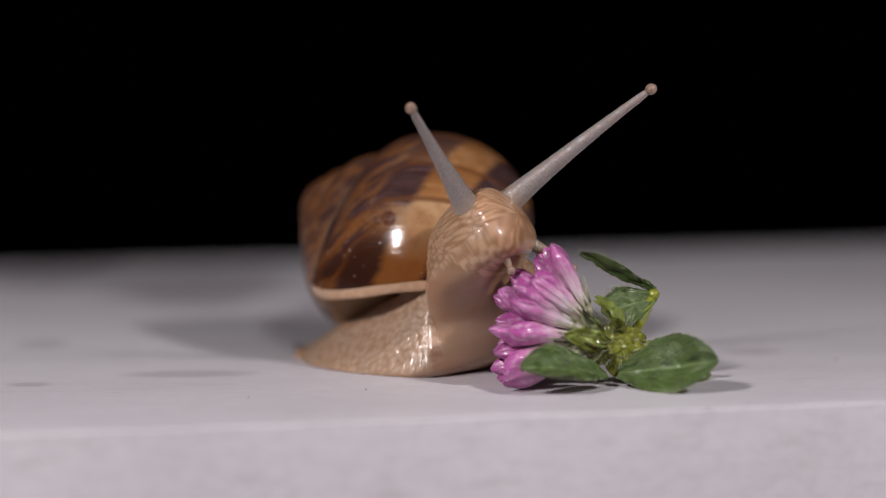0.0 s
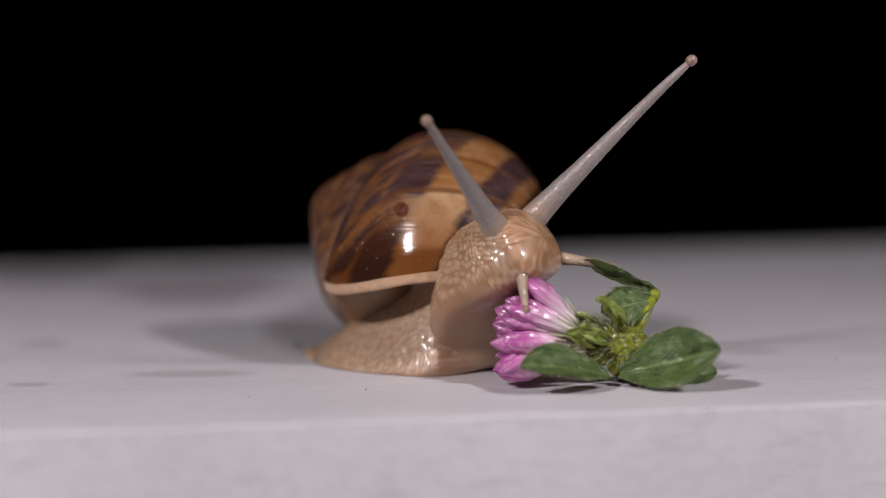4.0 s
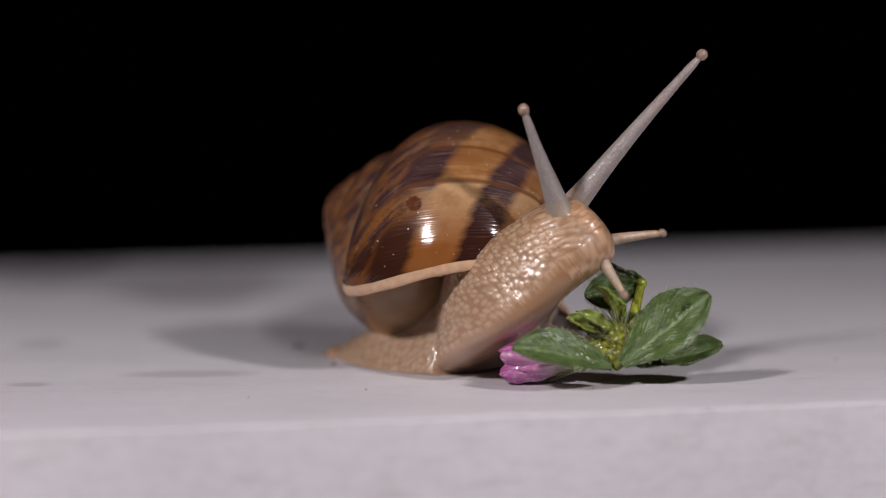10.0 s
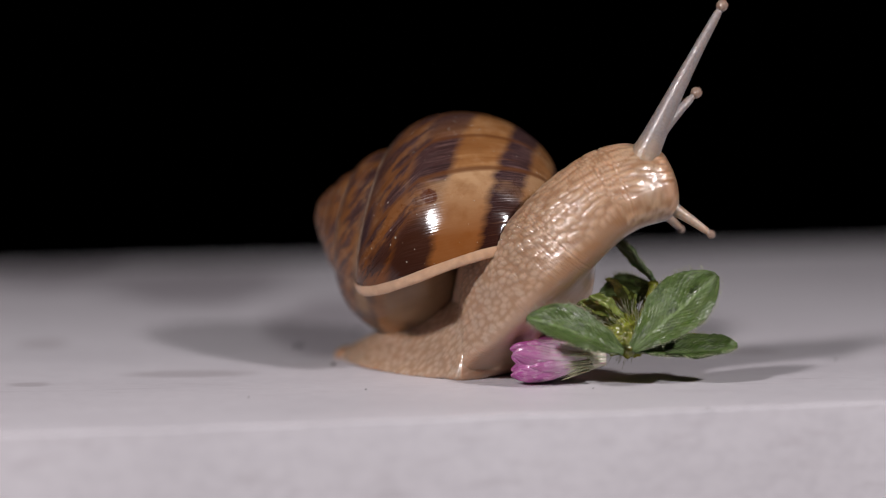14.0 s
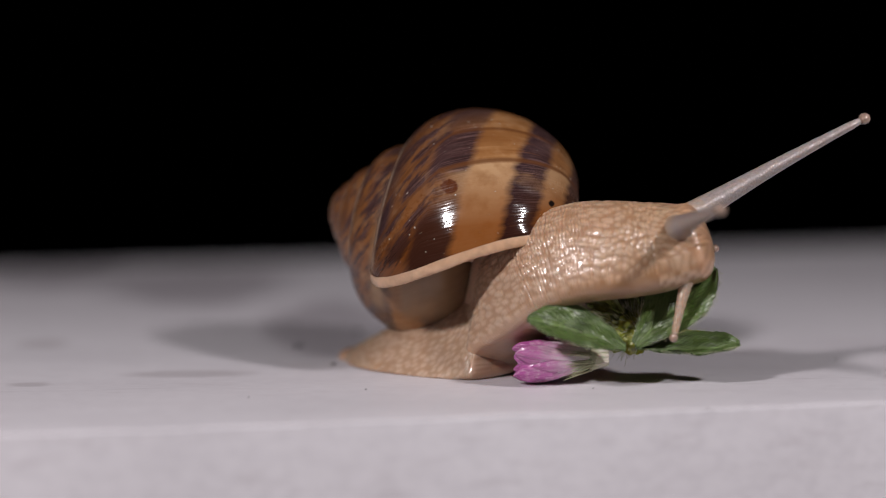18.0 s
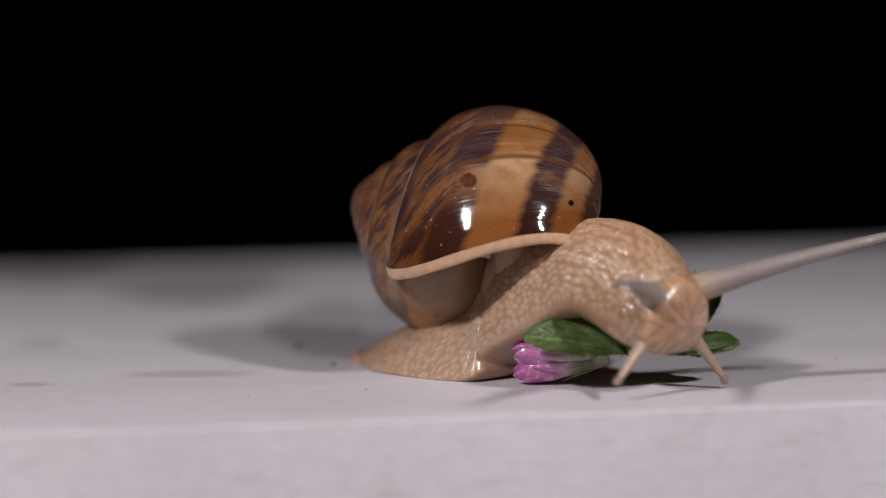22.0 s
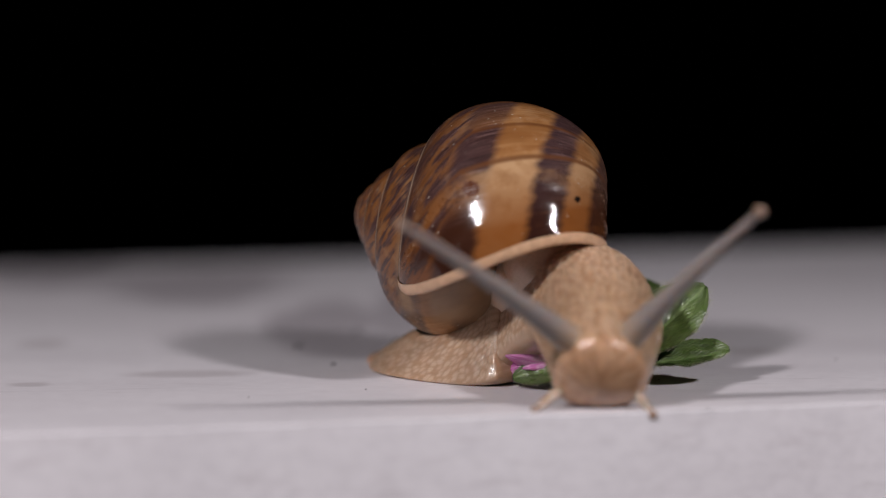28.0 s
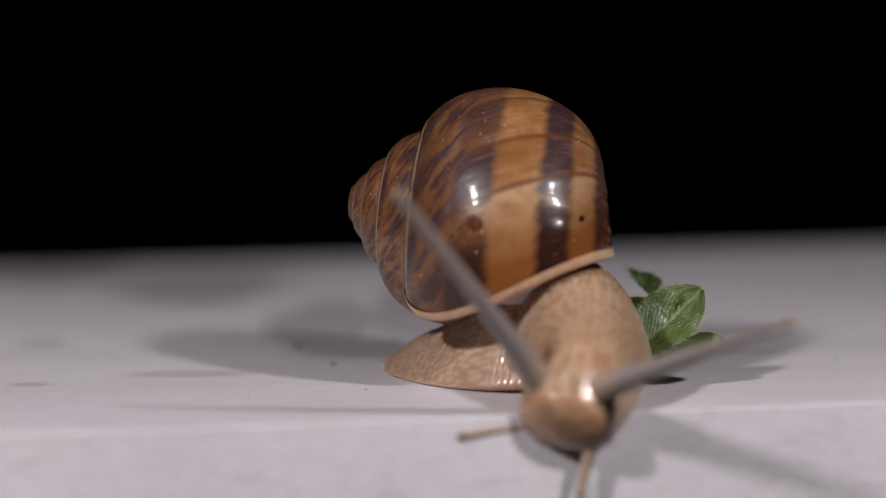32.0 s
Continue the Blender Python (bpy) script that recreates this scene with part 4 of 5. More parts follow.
def spine(t, count=448):
    """The sole's line at t: places, tangents and backs, carried along without twist."""
    pts = [Vector(smooth_at(track, t)) for track in (TAIL, SOLE_MID, SOLE_FRONT, NECK_LOW, NECK_HIGH, THROAT, SNOUT)]
    ext = [2 * pts[0] - pts[1]] + pts + [2 * pts[-1] - pts[-2]]
    fine = []
    for i in range(1, len(ext) - 2):
        p0, p1, p2, p3 = ext[i - 1:i + 3]
        for k in range(24):
            s = k / 24
            fine.append(0.5 * (2 * p1 + (p2 - p0) * s + (2 * p0 - 5 * p1 + 4 * p2 - p3) * s * s + (3 * p1 - p0 - 3 * p2 + p3) * s ** 3))
    fine.append(pts[-1])
    # soften sharp bends
    for _ in range(80):
        fine = [fine[0]] + [(a + 2 * b + c) / 4 for a, b, c in zip(fine, fine[1:], fine[2:])] + [fine[-1]]
    acc = [0.0]
    for a, b in zip(fine, fine[1:]):
        acc.append(acc[-1] + (b - a).length)
    want = np.linspace(0, acc[-1], count)
    line = [Vector([float(np.interp(d, acc, [p[k] for p in fine])) for k in range(3)]) for d in want]
    tang = [(line[min(count - 1, i + 1)] - line[max(0, i - 1)]).normalized() for i in range(count)]
    up = Vector((0, 0, 1))
    backs = []
    for i, f in enumerate(tang):
        if i:
            up = tang[i - 1].rotation_difference(f) @ up
        up = (up - f * up.dot(f)).normalized()
        # the back stays uppermost wherever the body lies rather than stands
        level = Vector((0, 0, 1)) - f * f.z
        if level.length > 0.3 and level.dot(up) > 0:
            up = up.lerp(level.normalized(), 0.12 * min(1.0, (level.length - 0.3) * 2)).normalized()
            up = (up - f * up.dot(f)).normalized()
        # the raised neck turns its sole sideways
        if i > 0.42 * count:
            side = Vector((-1.0, table([(0, 0.7), (4, 0.6), (6, 0.05), (32, 0.05)], t), 0.35))
            side = (side - f * side.dot(f)).normalized()
            up = up.lerp(side, 0.047 * table(TURNED, t) * min(1.0, (i / count - 0.42) * 5)).normalized()
            up = (up - f * up.dot(f)).normalized()
        backs.append(up.copy())
    return line, tang, backs


SPINES = {t: spine(t) for t in MARKS}


def body_pose(t, u):
    line, tang, backs = SPINES[t]
    i = min(len(line) - 1, max(0, round(u * (len(line) - 1))))
    return basis(tang[i], backs[i], line[i])


def shell_point(turns, phi, shrink=1.0):
    """The whorl's surface: turns before the lip, phi round the tube; the apex is at the origin, +z."""
    W, T, b, size = 1.6114, 2.3181, 1.3104, 0.01452
    g = size * W ** turns
    r = g * (1 + 0.98 * shrink * math.cos(phi))
    z = -size * T * W ** (1.11 * turns) + g * b * shrink * math.sin(phi)
    a = -2 * math.pi * turns
    return Vector((r * math.cos(a), r * math.sin(a), z))


def lip_turn(phi):
    return 0.0681 * math.sin(phi) - 0.0125 * math.cos(phi)


def shell_meshes():
    rows, cols = 420, 96

    def outer(i, j):
        phi = -math.pi + 2 * math.pi * j / cols
        f = i / (rows - 1)
        turns = -4.6 + 4.6 * f ** 0.75 + lip_turn(phi) * f ** 30
        p = shell_point(turns, phi)
        rib = 0.00010 * noise.noise((turns * 75, phi * 0.7, 1.0)) + 0.00007 * noise.noise((turns * 190, phi, 5.0))
        p *= 1 + rib * 40 * min(1.0, 1.2 * f)
        return p, turns, phi, p

    def inner(i, j):
        phi = -math.pi + 2 * math.pi * j / cols
        turns = -0.75 + 0.75 * i / 59 + lip_turn(phi) * (i / 59) ** 3
        p = shell_point(turns, phi, 0.945)
        return (p,)

    def rim(i, j):
        # the thickened lip: a roll that closes the wall from outside to inside
        phi = -math.pi + 2 * math.pi * i / 120
        a = math.pi * (j / 9) * 1.15 - 0.1
        swell = 0.35 + 0.5 * max(0.0, math.cos(phi * 0.62)) + 0.12 * noise.noise((phi * 4, 0, 0))
        mid = shell_point(lip_turn(phi), phi, 0.976)
        out = shell_point(lip_turn(phi), phi, 1.03) - mid
        fwd = shell_point(lip_turn(phi) + 0.02, phi, 0.985) - mid
        thick = 0.00075 * swell + 0.00030
        return (mid + out.normalized() * thick * math.cos(a) * 0.75 + fwd.normalized() * thick * (math.sin(a) - 0.35) * 2.1,)
    a = grid_mesh("shell", SHELL_OUT, rows, cols, outer, closed=True, attrs=(("turn", "FLOAT"), ("phi", "FLOAT"), ("rest", "FLOAT_VECTOR")))
    b = grid_mesh("shell_inside", SHELL_IN, 60, cols, inner, closed=True, flip=True)
    c = grid_mesh("shell_lip", LIP, 121, 10, rim)
    return a, b, c


def stalk_mesh(r, half, arc, along, mat):
    """One piece of a tentacle: a slender spindle along x, which its neighbours overlap."""
    cols, steps = 18, [-1, -0.95, -0.8, -0.55, -0.3, -0.12, 0, 0.12, 0.3, 0.55, 0.8, 0.95, 1]

    def at(i, j):
        s = steps[i]
        a = 2 * math.pi * j / cols
        w = r * math.sqrt(max(0.0, 1 - s * s))
        co = (s * half, w * math.cos(a), w * math.sin(a))
        return co, (arc + s * half, co[1], co[2]), along
    return grid_mesh("tentacle_segment", mat, len(steps), cols, at, closed=True, attrs=(("skin", "FLOAT_VECTOR"), ("along", "FLOAT")), flip=True)


def knob_mesh(r, stretch):
    bm = bmesh.new()
    bmesh.ops.create_uvsphere(bm, u_segments=20, v_segments=14, radius=r)
    for v in bm.verts:
        v.co.x *= stretch
        v.co *= 1 + 0.06 * noise.noise(v.co * 1500)
    return bm


STALKS = [  # name, tip track, place along the body, sideways, height, root radius, end radius, knob, pieces, bow
    ("eye_stalk", "near", 0.965, -0.0034, 0.0100, 0.0029, 0.00080, 0.00100, 28, 0.03),
    ("eye_stalk", "far", 0.96, 0.0034, 0.0102, 0.0029, 0.00080, 0.00100, 28, 0.02),
    ("feeler", "near", 0.985, -0.0042, 0.0042, 0.0018, 0.00070, 0.00075, 10, 0.04),
    ("feeler", "far", 0.985, 0.0042, 0.0042, 0.0018, 0.00070, 0.00075, 10, 0.04),
]


MANTLES = 14


def mantle_mesh(k):
    """A fleshy piece between the foot and the shell's mouth."""
    f = k % 7 / 6
    r = 0.0088 - 0.0010 * f

    def at(i, j):
        t, a = math.pi * i / 31, 2 * math.pi * j / 48
        d = Vector((math.sin(t) * math.cos(a), math.sin(t) * math.sin(a), math.cos(t)))
        co = Vector((d.x * r, d.y * r * 0.92, d.z * 0.0105)) * (1 + 0.02 * noise.noise(d * 3 + Vector((k, 0, 0))))
        return co, (0.015 + r * a, co.z, 0.2), 0.75 + 0.5 * noise.noise(co * 900)
    return grid_mesh("mantle", SKIN, 32, 48, at, closed=True, attrs=(("skin", "FLOAT_VECTOR"), ("knob", "FLOAT")), flip=True)


def collar_mesh():
    """The fleshy collar that fills the shell's mouth, a little behind the lip, with folds towards the rim."""
    def at(i, j):
        f, phi = i / 24, -math.pi + 2 * math.pi * j / 96
        p = shell_point(lip_turn(phi) - 0.035 - 0.03 * f + 0.004 * noise.noise((phi * 5, f * 3, 0.0)), phi, 0.955 - 0.93 * f)
        return p, (0.01 + p.x, p.y, 0.05), 0.45 + 0.4 * noise.noise((phi * 9, f * 6, 2.0))
    return grid_mesh("mantle_collar", SKIN, 25, 96, at, closed=True, attrs=(("skin", "FLOAT_VECTOR"), ("knob", "FLOAT")), flip=False)


def build_snail():
    snail = new("snail")
    snail.empty_display_size = 0.01
    tagged(snail, "large land snail with brown banded shell crawling on stone", "snail")
    out, inside, lip = shell_meshes()
    shell = part("shell", out, None, snail, "glossy brown shell with dark and tan spiral bands")
    part("shell_inside", inside, None, shell, "smooth tan inner wall of the shell")
    part("shell_lip", lip, None, shell, "thick cream shell lip")
    part("mantle_collar", collar_mesh(), None, shell, "tan fleshy collar filling the mouth of the shell")
    collar = [part("mantle", mantle_mesh(k), None, snail, "smooth fleshy mantle under the shell") for k in range(MANTLES)]
    beads = [part("body_segment", bead_mesh(i / (BEADS - 1)), None, snail) for i in range(BEADS)]
    stalks = []
    for name, side, u, across, high, r0, r1, knob, count, bow in STALKS:
        pieces = []
        for k in range(count):
            f = k / (count - 1)
            r = r1 + (r0 - r1) * (0.72 * (1 - f) ** 1.2 + 0.28 * (1 - f) ** 6)
            half = 0.0052 if name == "eye_stalk" else 0.0026
            pieces.append(part(name + "_segment", stalk_mesh(r, half, 0.2 + f * 0.034 + (0.05 if side == "far" else 0), f, SKIN_FINE if name == "eye_stalk" else FEELER_SKIN), None, snail))
        pieces.append(part("eye" if name == "eye_stalk" else "feeler_tip", knob_mesh(knob, 1.15), EYE_SKIN, snail, "small round tan tip of a tentacle"))
        stalks.append(pieces)
    return snail, shell, beads, stalks, collar


SNAIL, SNAIL_SHELL, SNAIL_BEADS, SNAIL_STALKS, SNAIL_MANTLE = build_snail()


# ---- the clover ----
def blade_width(s):
    """How wide a leaflet is along its length, widest past the middle."""
    return math.sin(math.pi * (0.035 + 0.95 * s ** 1.3)) ** 0.72


def leaf_mesh(length, half_width, fold, curl, seed):
    """A clover leaflet: base at the origin, the blade along x, folded along its midrib, toothed, with thickness."""
    rows, cols, thick = 30, 17, 0.00022

    def at(i, j):
        under = i >= rows
        i = 2 * rows - 1 - i if under else i
        s = i / (rows - 1)
        v = (j / (cols - 1)) * 2 - 1
        env = blade_width(s)
        tooth = 1 + (0.03 * math.sin(s * 95 + seed) + 0.07 * noise.noise((s * 9 + seed, v, 4.0))) * (abs(v) ** 4)
        y = v * half_width * env * tooth
        z = fold * abs(y) + curl * length * (s - s * s) * 1.2 - 0.35 * curl * length * s * s
        z += 0.0009 * noise.noise((s * 4 + seed * 7, v * 2.0, seed)) + 0.00028 * noise.noise((s * 15, v * 6 + seed, 2.0))
        return (s * length, y, z - (thick if under else 0)), (s, v, seed)
    return grid_mesh("leaflet", LEAF, rows * 2, cols, at, attrs=(("blade", "FLOAT_VECTOR"),), flip=True)


def fringe_mesh(length, half_width, fold, curl, seed):
    """Fine hairs along a leaflet's margin."""
    rng = random.Random(seed)
    bm = bmesh.new()
    for _ in range(240):
        s, side = rng.uniform(0.08, 0.99), rng.choice((-1, 1))
        env = blade_width(s)
        y = side * half_width * env
        z = fold * abs(y) + curl * length * (s - s * s) * 1.2 - 0.35 * curl * length * s * s
        a = Vector((s * length, y * 0.97, z))
        b = a + Vector((rng.uniform(-0.2, 0.9), side * rng.uniform(0.3, 1.0), rng.uniform(-0.5, 0.6))).normalized() * rng.uniform(0.0005, 0.0012)
        rod(bm, a, b, 0.000035, 0.000012, 3)
    return bm


def floret_mesh(seed):
    """One tubular floret along x: a pale tube that opens into folded, pointed petals."""
    rng = random.Random(seed)
    rows, cols, length = 30, 20, 0.0160
    bend, twist = rng.uniform(-0.1, 0.12), rng.uniform(-0.5, 0.5)

    def at(i, j):
        s = i / (rows - 1)
        a = 2 * math.pi * j / cols
        r = table([(0, 0.0006), (0.08, 0.0009), (0.35, 0.0012), (0.55, 0.0017), (0.72, 0.0020), (0.84, 0.0018), (0.92, 0.0013), (0.97, 0.0007), (1, 0.0002)], s)
        open_ = max(0.0, (s - 0.45) / 0.55)
        crease = 1 - 0.28 * open_ * (0.5 + 0.5 * math.cos(2 * a + seed)) ** 2 - 0.07 * math.cos(5 * a + 2 * s)
        crease *= 1 + 0.22 * noise.noise((s * 6 + seed * 3, math.cos(a) * 1.4, math.sin(a) * 1.4)) + 0.12 * noise.noise((s * 17, math.cos(a) * 3 + seed, math.sin(a) * 3))
        y, z = r * crease * math.cos(a + twist * s) * (1 - 0.25 * open_), r * crease * math.sin(a + twist * s) * (1 + 0.2 * open_)
        return (s * length, y, z + bend * length * s * s), (s, a / 3, seed * 0.37)
    return grid_mesh("floret", PETAL, rows, cols, at, closed=True, attrs=(("blade", "FLOAT_VECTOR"),), flip=True)


def cup_mesh(seed):
    """The hairy green cup of a floret with five fine teeth."""
    rng = random.Random(seed)
    bm = bmesh.new()
    bmesh.ops.create_cone(bm, segments=10, radius1=0.0006, radius2=0.00125, depth=0.003, cap_ends=False, matrix=Matrix.Translation((0.0018, 0, 0)) @ Matrix.Rotation(math.pi / 2, 4, "Y"))
    for k in range(5):
        a = 2 * math.pi * k / 5 + rng.uniform(-0.3, 0.3)
        out = Vector((0, math.cos(a), math.sin(a)))
        base, tip = Vector((0.0030, 0, 0)) + out * 0.0012, Vector((0.0062 + rng.uniform(0, 0.002), 0, 0)) + out * rng.uniform(0.0014, 0.0028)
        axis = (tip - base).normalized()
        bmesh.ops.create_cone(bm, segments=6, radius1=0.00026, radius2=0.00003, depth=(tip - base).length, cap_ends=True, matrix=Matrix.Translation((base + tip) / 2) @ axis.to_track_quat("Z", "Y").to_matrix().to_4x4())
    return mesh_of("calyx_cup", bm, SEPAL)


def rod(bm, a, b, r0, r1, segments=10):
    a, b = Vector(a), Vector(b)
    bmesh.ops.create_cone(bm, segments=segments, radius1=r0, radius2=r1, depth=(b - a).length, cap_ends=True, matrix=Matrix.Translation((a + b) / 2) @ (b - a).to_track_quat("Z", "Y").to_matrix().to_4x4())


FLOWER_AXIS = Vector((-1.0, -0.05, 0.10)).normalized()
HEAD_AT = Vector((-0.0012, 0.002, 0.0068))


def floret_ways():
    """Where the florets point, whole and after the snail has pressed them down."""
    rng = random.Random(5)
    side = FLOWER_AXIS.cross(Vector((0, 0, 1))).normalized()
    top = side.cross(FLOWER_AXIS)
    rows = []
    for ring, count in ((4, 1), (15, 8), (26, 10), (37, 14), (50, 18)):
        for k in range(count):
            a = 2 * math.pi * (k + 0.5 * (ring % 3)) / count + rng.uniform(-0.16, 0.16)
            tilt = radians(ring + rng.uniform(-7, 7))
            d = FLOWER_AXIS * math.cos(tilt) + (side * math.cos(a) + top * math.sin(a)) * math.sin(tilt)
            d.y = max(d.y, -0.30)
            low = -(HEAD_AT.z - 0.0012) / 0.0195
            if d.z < low:
                d.z = low + rng.uniform(0, 0.06)
                d.normalize()
            # pressed: a loose bundle on the stone, fanned out a little
            front = rng.random()
            p = Vector((-1.0, -0.02 + 0.62 * front * front + rng.uniform(-0.05, 0.05), rng.uniform(-0.13, 0.02)))
            rows.append((d.normalized(), p.normalized(), rng.uniform(0, 6.28), rng.uniform(0.86, 1.06)))
    return rows


def build_clover():
    clover = new("clover_flower")
    clover.empty_display_size = 0.01
    tagged(clover, "pink clover flower head with wet green leaflets", "flower")
    bm = bmesh.new()
    bmesh.ops.create_icosphere(bm, subdivisions=5, radius=0.0038)
    for v in bm.verts:
        v.co.x *= 1.35
        v.co *= 1 + 0.22 * noise.noise(v.co * 420) + 0.2 * noise.noise(v.co * 1300) + 0.08 * noise.noise(v.co * 3600)
        v.co += HEAD_AT + Vector((0.002, 0, -0.001))
    rng = random.Random(21)
    for k in range(9):
        way = Vector((rng.uniform(-1, 0.2), rng.uniform(-1, 0.3), rng.uniform(0.25, 1.2))).normalized()
        me = leaf_mesh(rng.uniform(0.005, 0.0085), rng.uniform(0.0012, 0.0021), 0.7, 0.15, 30 + k)
        me.materials[0] = STIPULE
        s = part("stipule", me, None, clover, "pale wet stipule")
        s.matrix_basis = basis(way + Vector((-0.5, 0, 0.1)), way, HEAD_AT + Vector((0.0026, 0, -0.0015)) + way * 0.0034)
    part("receptacle", bm, CALYX, clover, "knobbly yellow-green base of the flower head")
    bm = bmesh.new()
    rod(bm, (0, 0.001, 0.001), (0.0045, 0.002, 0.0055), 0.0011, 0.0015, 14)
    rod(bm, (0.0045, 0.002, 0.0055), (0.015, 0.0035, 0.0052), 0.0011, 0.0012, 14)
    part("stem", bm, CALYX, clover, "short cut green stem")
    bm = bmesh.new()
    rng = random.Random(11)
    for _ in range(420):
        d = Vector((rng.gauss(-0.1, 0.8), rng.gauss(-0.2, 1), rng.gauss(0.3, 0.9))).normalized()
        a = HEAD_AT + Vector((0.001, 0, -0.0005)) + Vector((d.x * 0.0050, d.y * 0.0038, d.z * 0.0038))
        b = a + (d + Vector((-0.6, 0, 0.1)) + Vector((rng.uniform(-.4, .4), rng.uniform(-.4, .4), rng.uniform(-.4, .4)))).normalized() * rng.uniform(0.0016, 0.0034)
        rod(bm, a, b, 0.00005, 0.00002, 4)
    tagged(part("hairs", bm, HAIR, clover, "fine pale plant hairs"), kind="stuff")
    florets = []
    meshes, cups = [floret_mesh(k) for k in range(6)], [cup_mesh(k) for k in range(4)]
    for k, row in enumerate(floret_ways()):
        f = part("floret", meshes[k % 6], None, clover)
        part("calyx_cup", cups[k % 4], None, f)
        f.scale = (row[3],) * 3
        florets.append(f)
    leaves = {}
    for name, length, half, fold, curl, seed in (("A", 0.0196, 0.0054, 0.36, -0.07, 1), ("B", 0.0184, 0.0042, 0.35, -0.12, 2), ("C", 0.0182, 0.0044, 0.40, 0.10, 3), ("D", 0.0150, 0.0032, 0.5, -0.10, 4), ("E", 0.0105, 0.0034, 0.2, -0.08, 5)):
        leaves[name] = part("leaflet", leaf_mesh(length, half, fold, curl, seed), None, clover, "hairy green clover leaflet")
        tagged(part("leaf_hairs", fringe_mesh(length, half, fold, curl, seed), HAIR, leaves[name], "fine hairs on a leaf margin"), kind="stuff")
    bm = bmesh.new()
    rod(bm, (0, 0, 0), (0.0125, 0, 0.0006), 0.0011, 0.0008, 12)
    bmesh.ops.create_icosphere(bm, subdivisions=2, radius=0.0011, matrix=Matrix.Translation((0.0125, 0, 0.0006)))
    leaves["stalk"] = part("leaf_stalk", bm, CALYX, clover, "bent yellow-green leaf stalk")
    return clover, florets, leaves


CLOVER, FLORETS, LEAVES = build_clover()


# ---- small things on the stone ----
def crumbs():
    for k, (x, y, r) in enumerate([(0.0433, -0.0413, 0.0002), (-0.0137, -0.0148, 0.00018), (0.0382, -0.0061, 0.00015), (0.0734, 0.0177, 0.0002), (-0.0336, -0.0228, 0.00014), (0.0259, -0.0163, 0.00014)]):
        bm = bmesh.new()
        bmesh.ops.create_icosphere(bm, subdivisions=2, radius=r)
        for v in bm.verts:
            v.co *= 1 + 0.5 * noise.noise(v.co * 2500 + Vector((k, 0, 0)))
            v.co.z *= 0.6
        ob = new("dirt_crumb", mesh_of("dirt_crumb", bm, GRIT))
        ob.matrix_world = pose(x, y, r * 0.4)
        tagged(ob, "tiny dark crumb of dirt on the stone ledge", "crumb", "dirt crumbs on the ledge")


def droplets():
    for x, y, r in [(-0.0289, 0.0451, 0.0010), (-0.0180, 0.0681, 0.0009), (-0.0097, 0.0506, 0.0007), (-0.0208, 0.0179, 0.0006)]:
        bm = bmesh.new()
        bmesh.ops.create_uvsphere(bm, u_segments=24, v_segments=14, radius=r)
        for v in bm.verts:
            v.co.z = max(-0.0001, v.co.z * 0.34)
        ob = new("water_droplet", mesh_of("water_droplet", bm, WATER))
        ob.matrix_world = pose(x, y, 0.00012)
        tagged(ob, "small clear water droplet lying on the stone ledge", "droplet", "droplets on the ledge")


crumbs()
droplets()


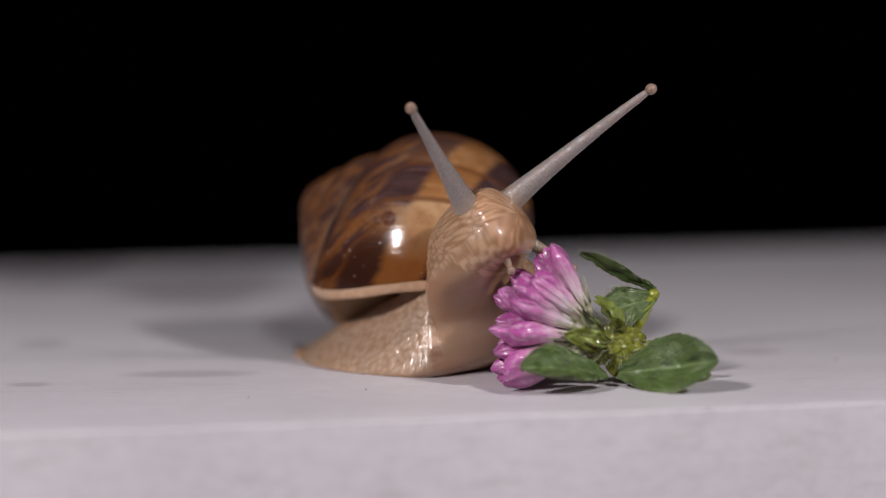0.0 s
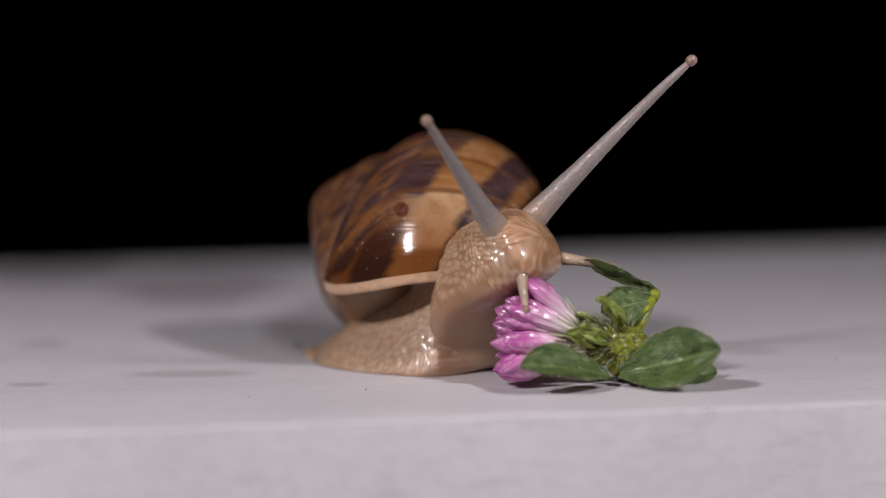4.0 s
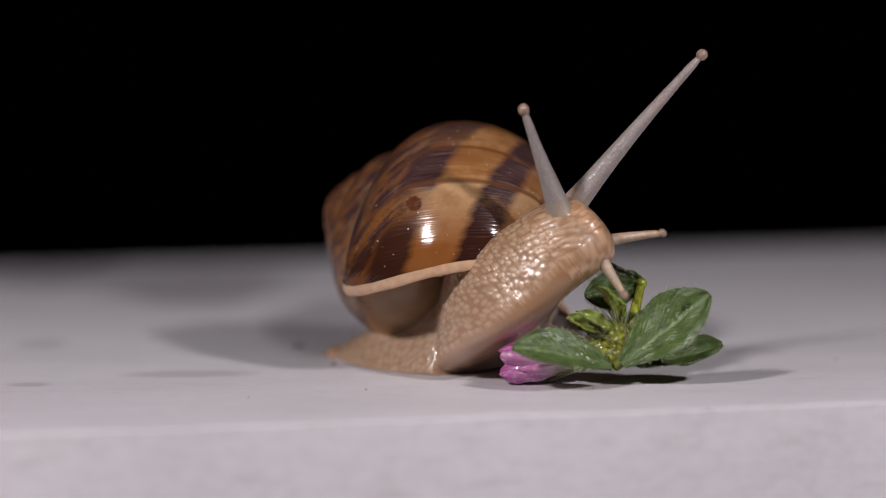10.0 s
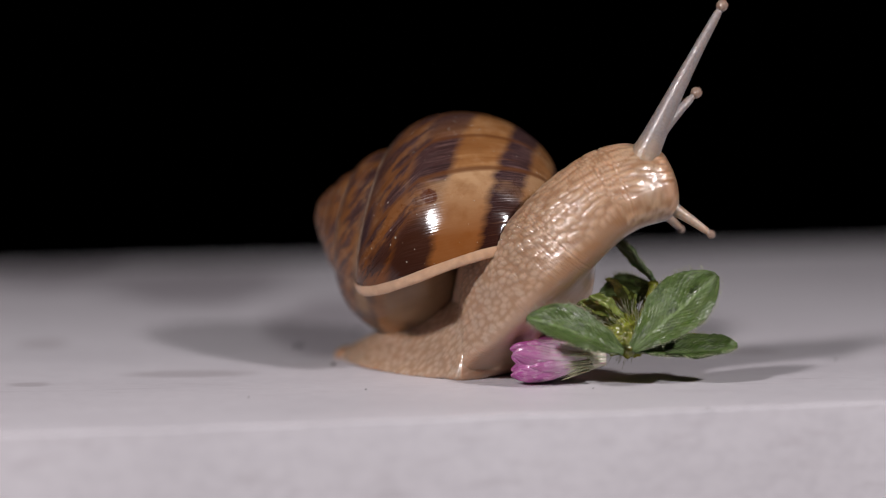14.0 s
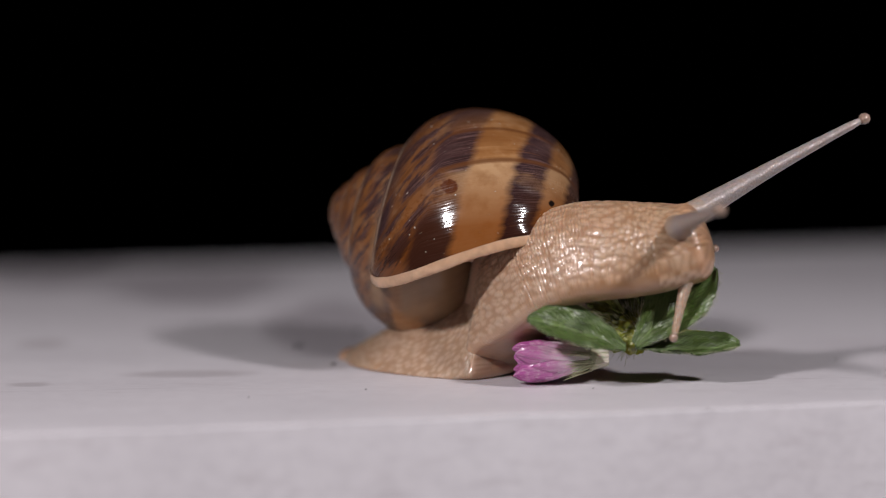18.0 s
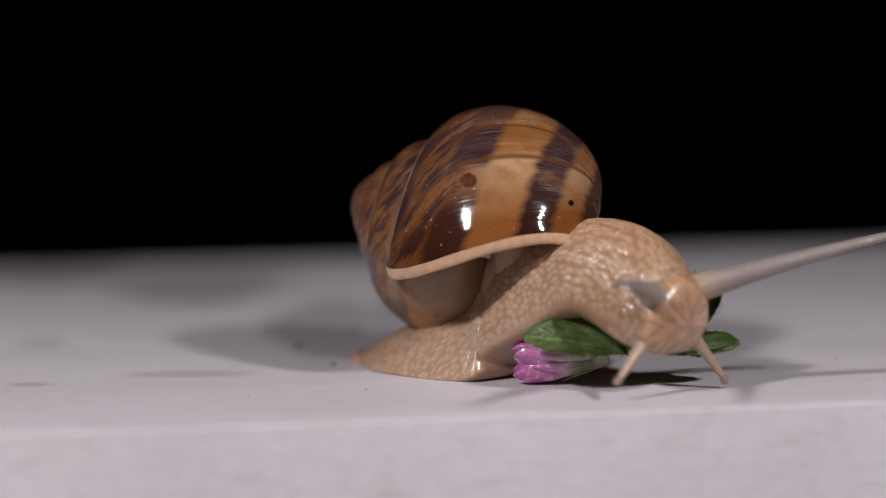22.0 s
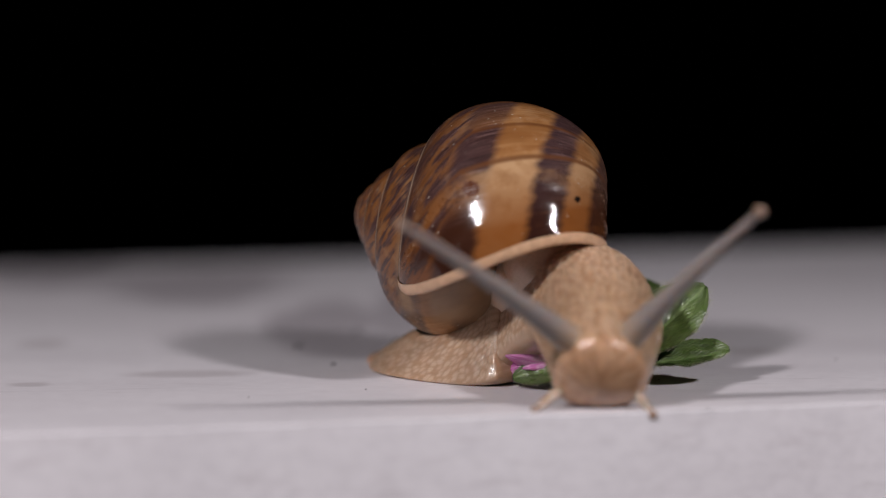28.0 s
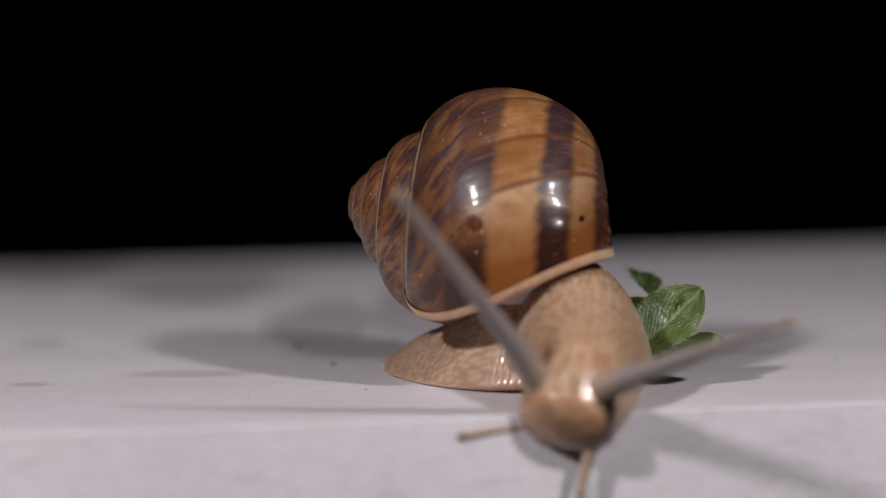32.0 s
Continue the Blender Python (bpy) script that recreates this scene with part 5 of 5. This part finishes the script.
# ---- what moves ----
def motions():
    # shell
    walk(SNAIL_SHELL, [(t, pose(*v)) for t, *v in SHELL])
    # body, ring by ring
    for i, bead in enumerate(SNAIL_BEADS):
        walk(bead, [(t, body_pose(t, i / (BEADS - 1))) for t in MARKS])
    # mantle, from the back of the foot into the mouth of the shell
    mouth = shell_point(-0.10, 0.0) * 0.5 + shell_point(-0.10, math.pi) * 0.5 + Vector((0, 0, -0.0075))
    outward = (shell_point(0.0, 0.0) + shell_point(0.0, math.pi)) * 0.5 + Vector((0, 0, -0.0075)) - mouth
    rows = [[] for _ in SNAIL_MANTLE]
    for t in MARKS:
        m = pose(*smooth_at(SHELL, t))
        top, way = m @ mouth, m.to_3x3() @ outward
        for k in range(MANTLES):
            f, second = k % 7 / 6, k >= 7
            foot = body_pose(t, 0.38 if second else 0.48) @ Vector((0, 0.001, 0.0045 if second else 0.0095))
            at = foot.lerp(top, (0.55 if second else 0.72) * f)
            rows[k].append((t, basis(Vector((1, -0.5, 0)), (top - foot).lerp(-way, f), at)))
    for piece, r in zip(SNAIL_MANTLE, rows):
        walk(piece, r)
    # tentacles
    for (name, side, u, across, high, r0, r1, knob, count, bow), pieces in zip(STALKS, SNAIL_STALKS):
        track = {("eye_stalk", "near"): EYE_NEAR, ("eye_stalk", "far"): EYE_FAR, ("feeler", "near"): FEELER_NEAR, ("feeler", "far"): FEELER_FAR}[name, side]
        rows, reach = [[] for _ in pieces], 0.0048 if name == "eye_stalk" else 0.0024
        for t in MARKS:
            m = body_pose(t, u)
            root = m @ Vector((0.001, across, high))
            tip = Vector(smooth_at(track, t))
            back = m.to_3x3() @ Vector((0, 0, 1))
            ctrl = (root + tip) / 2 + back * bow * (tip - root).length
            curve = lambda s: root * (1 - s) ** 2 + ctrl * 2 * s * (1 - s) + tip * s * s
            for k in range(count + 1):
                s = k / (count - 1) * max(0.4, 1 - reach / (tip - root).length) if k < count else 1.0
                d = curve(min(1, s + 0.02)) - curve(max(0, s - 0.02))
                ref = Vector((0.2, -0.8, 0.55))
                rows[k].append((t, basis(d, ref if abs(d.normalized().dot(ref)) < 0.97 else Vector((1, 0, 0)), curve(s))))
        for piece, r in zip(pieces, rows):
            walk(piece, r)
    # clover: it is rolled over as the snail climbs on it
    roll = [(0, 0), (3, -2), (6, -8), (8, -17), (10, -27), (12, -36), (14, -42), (17, -44), (20, -42), (25, -34), (32, -32)]
    press = [(0, 0), (2, 0.02), (3, 0.08), (4, 0.3), (5.5, 0.62), (7, 0.9), (8, 1), (32, 1)]
    ways = floret_ways()
    clover_rows, leaf_rows, floret_rows = [], {k: [] for k in LEAVES}, [[] for _ in FLORETS]
    for t in MARKS:
        at = Vector(smooth_at(NODE, t))
        m = pose(*at, table(roll, t), 0, 0)
        inv = m.inverted()
        clover_rows.append((t, m))
        stalk_top = Vector(smooth_at(STALK, t))
        lean = table(roll, t) / -42
        for key, track, base, up in (
                ("A", LEAF_A, at + Vector((0.0012, -0.001, 0.0012)), Vector((-0.25, -0.9, 0.5))),
                ("B", LEAF_B, at + Vector((0.0012, 0.0005, 0.0008)), Vector((0.1, -0.35 - 0.2 * (1 - lean), 0.9))),
                ("C", LEAF_C, at + Vector((-0.0008, -0.003, 0.0008)), Vector((0.25, -0.75 + 0.3 * (1 - lean), 0.75))),
                ("D", LEAF_D, stalk_top, Vector((0.3, 0.3, 1))),
                ("E", LEAF_E, stalk_top + Vector((0, -0.001, -0.001)), Vector((0.1, -0.9, 0.4))),
                ("stalk", STALK, at + Vector((0.0022, 0.002, 0.0035)), Vector((0, -1, 0.3)))):
            leaf_rows[key].append((t, inv @ basis(Vector(smooth_at(track, t)) - base, up, base)))
        f = table(press, t)
        lift = max(0.0, at.z - 0.002)
        for (d, p, spin, size), rows in zip(ways, floret_rows):
            # pressed ways are told on the ground, so the roll is taken back
            down = (inv.to_3x3() @ p)
            way = (d * (1 - f) + down * f).normalized()
            laid = inv @ (at + Vector((-0.0034, 0.0022 + 0.004 * p.y, 0.0032 + 0.012 * (p.z + 0.02) - lift)))
            rows.append((t, basis(way, Vector((0.1, 0.3, 1)), (HEAD_AT + way * 0.0042).lerp(laid, f)) @ pose(0, 0, 0, math.degrees(spin), 0, 0)))
    walk(CLOVER, clover_rows)
    for key, rows in leaf_rows.items():
        walk(LEAVES[key], rows)
    for ob, rows in zip(FLORETS, floret_rows):
        walk(ob, rows)


motions()
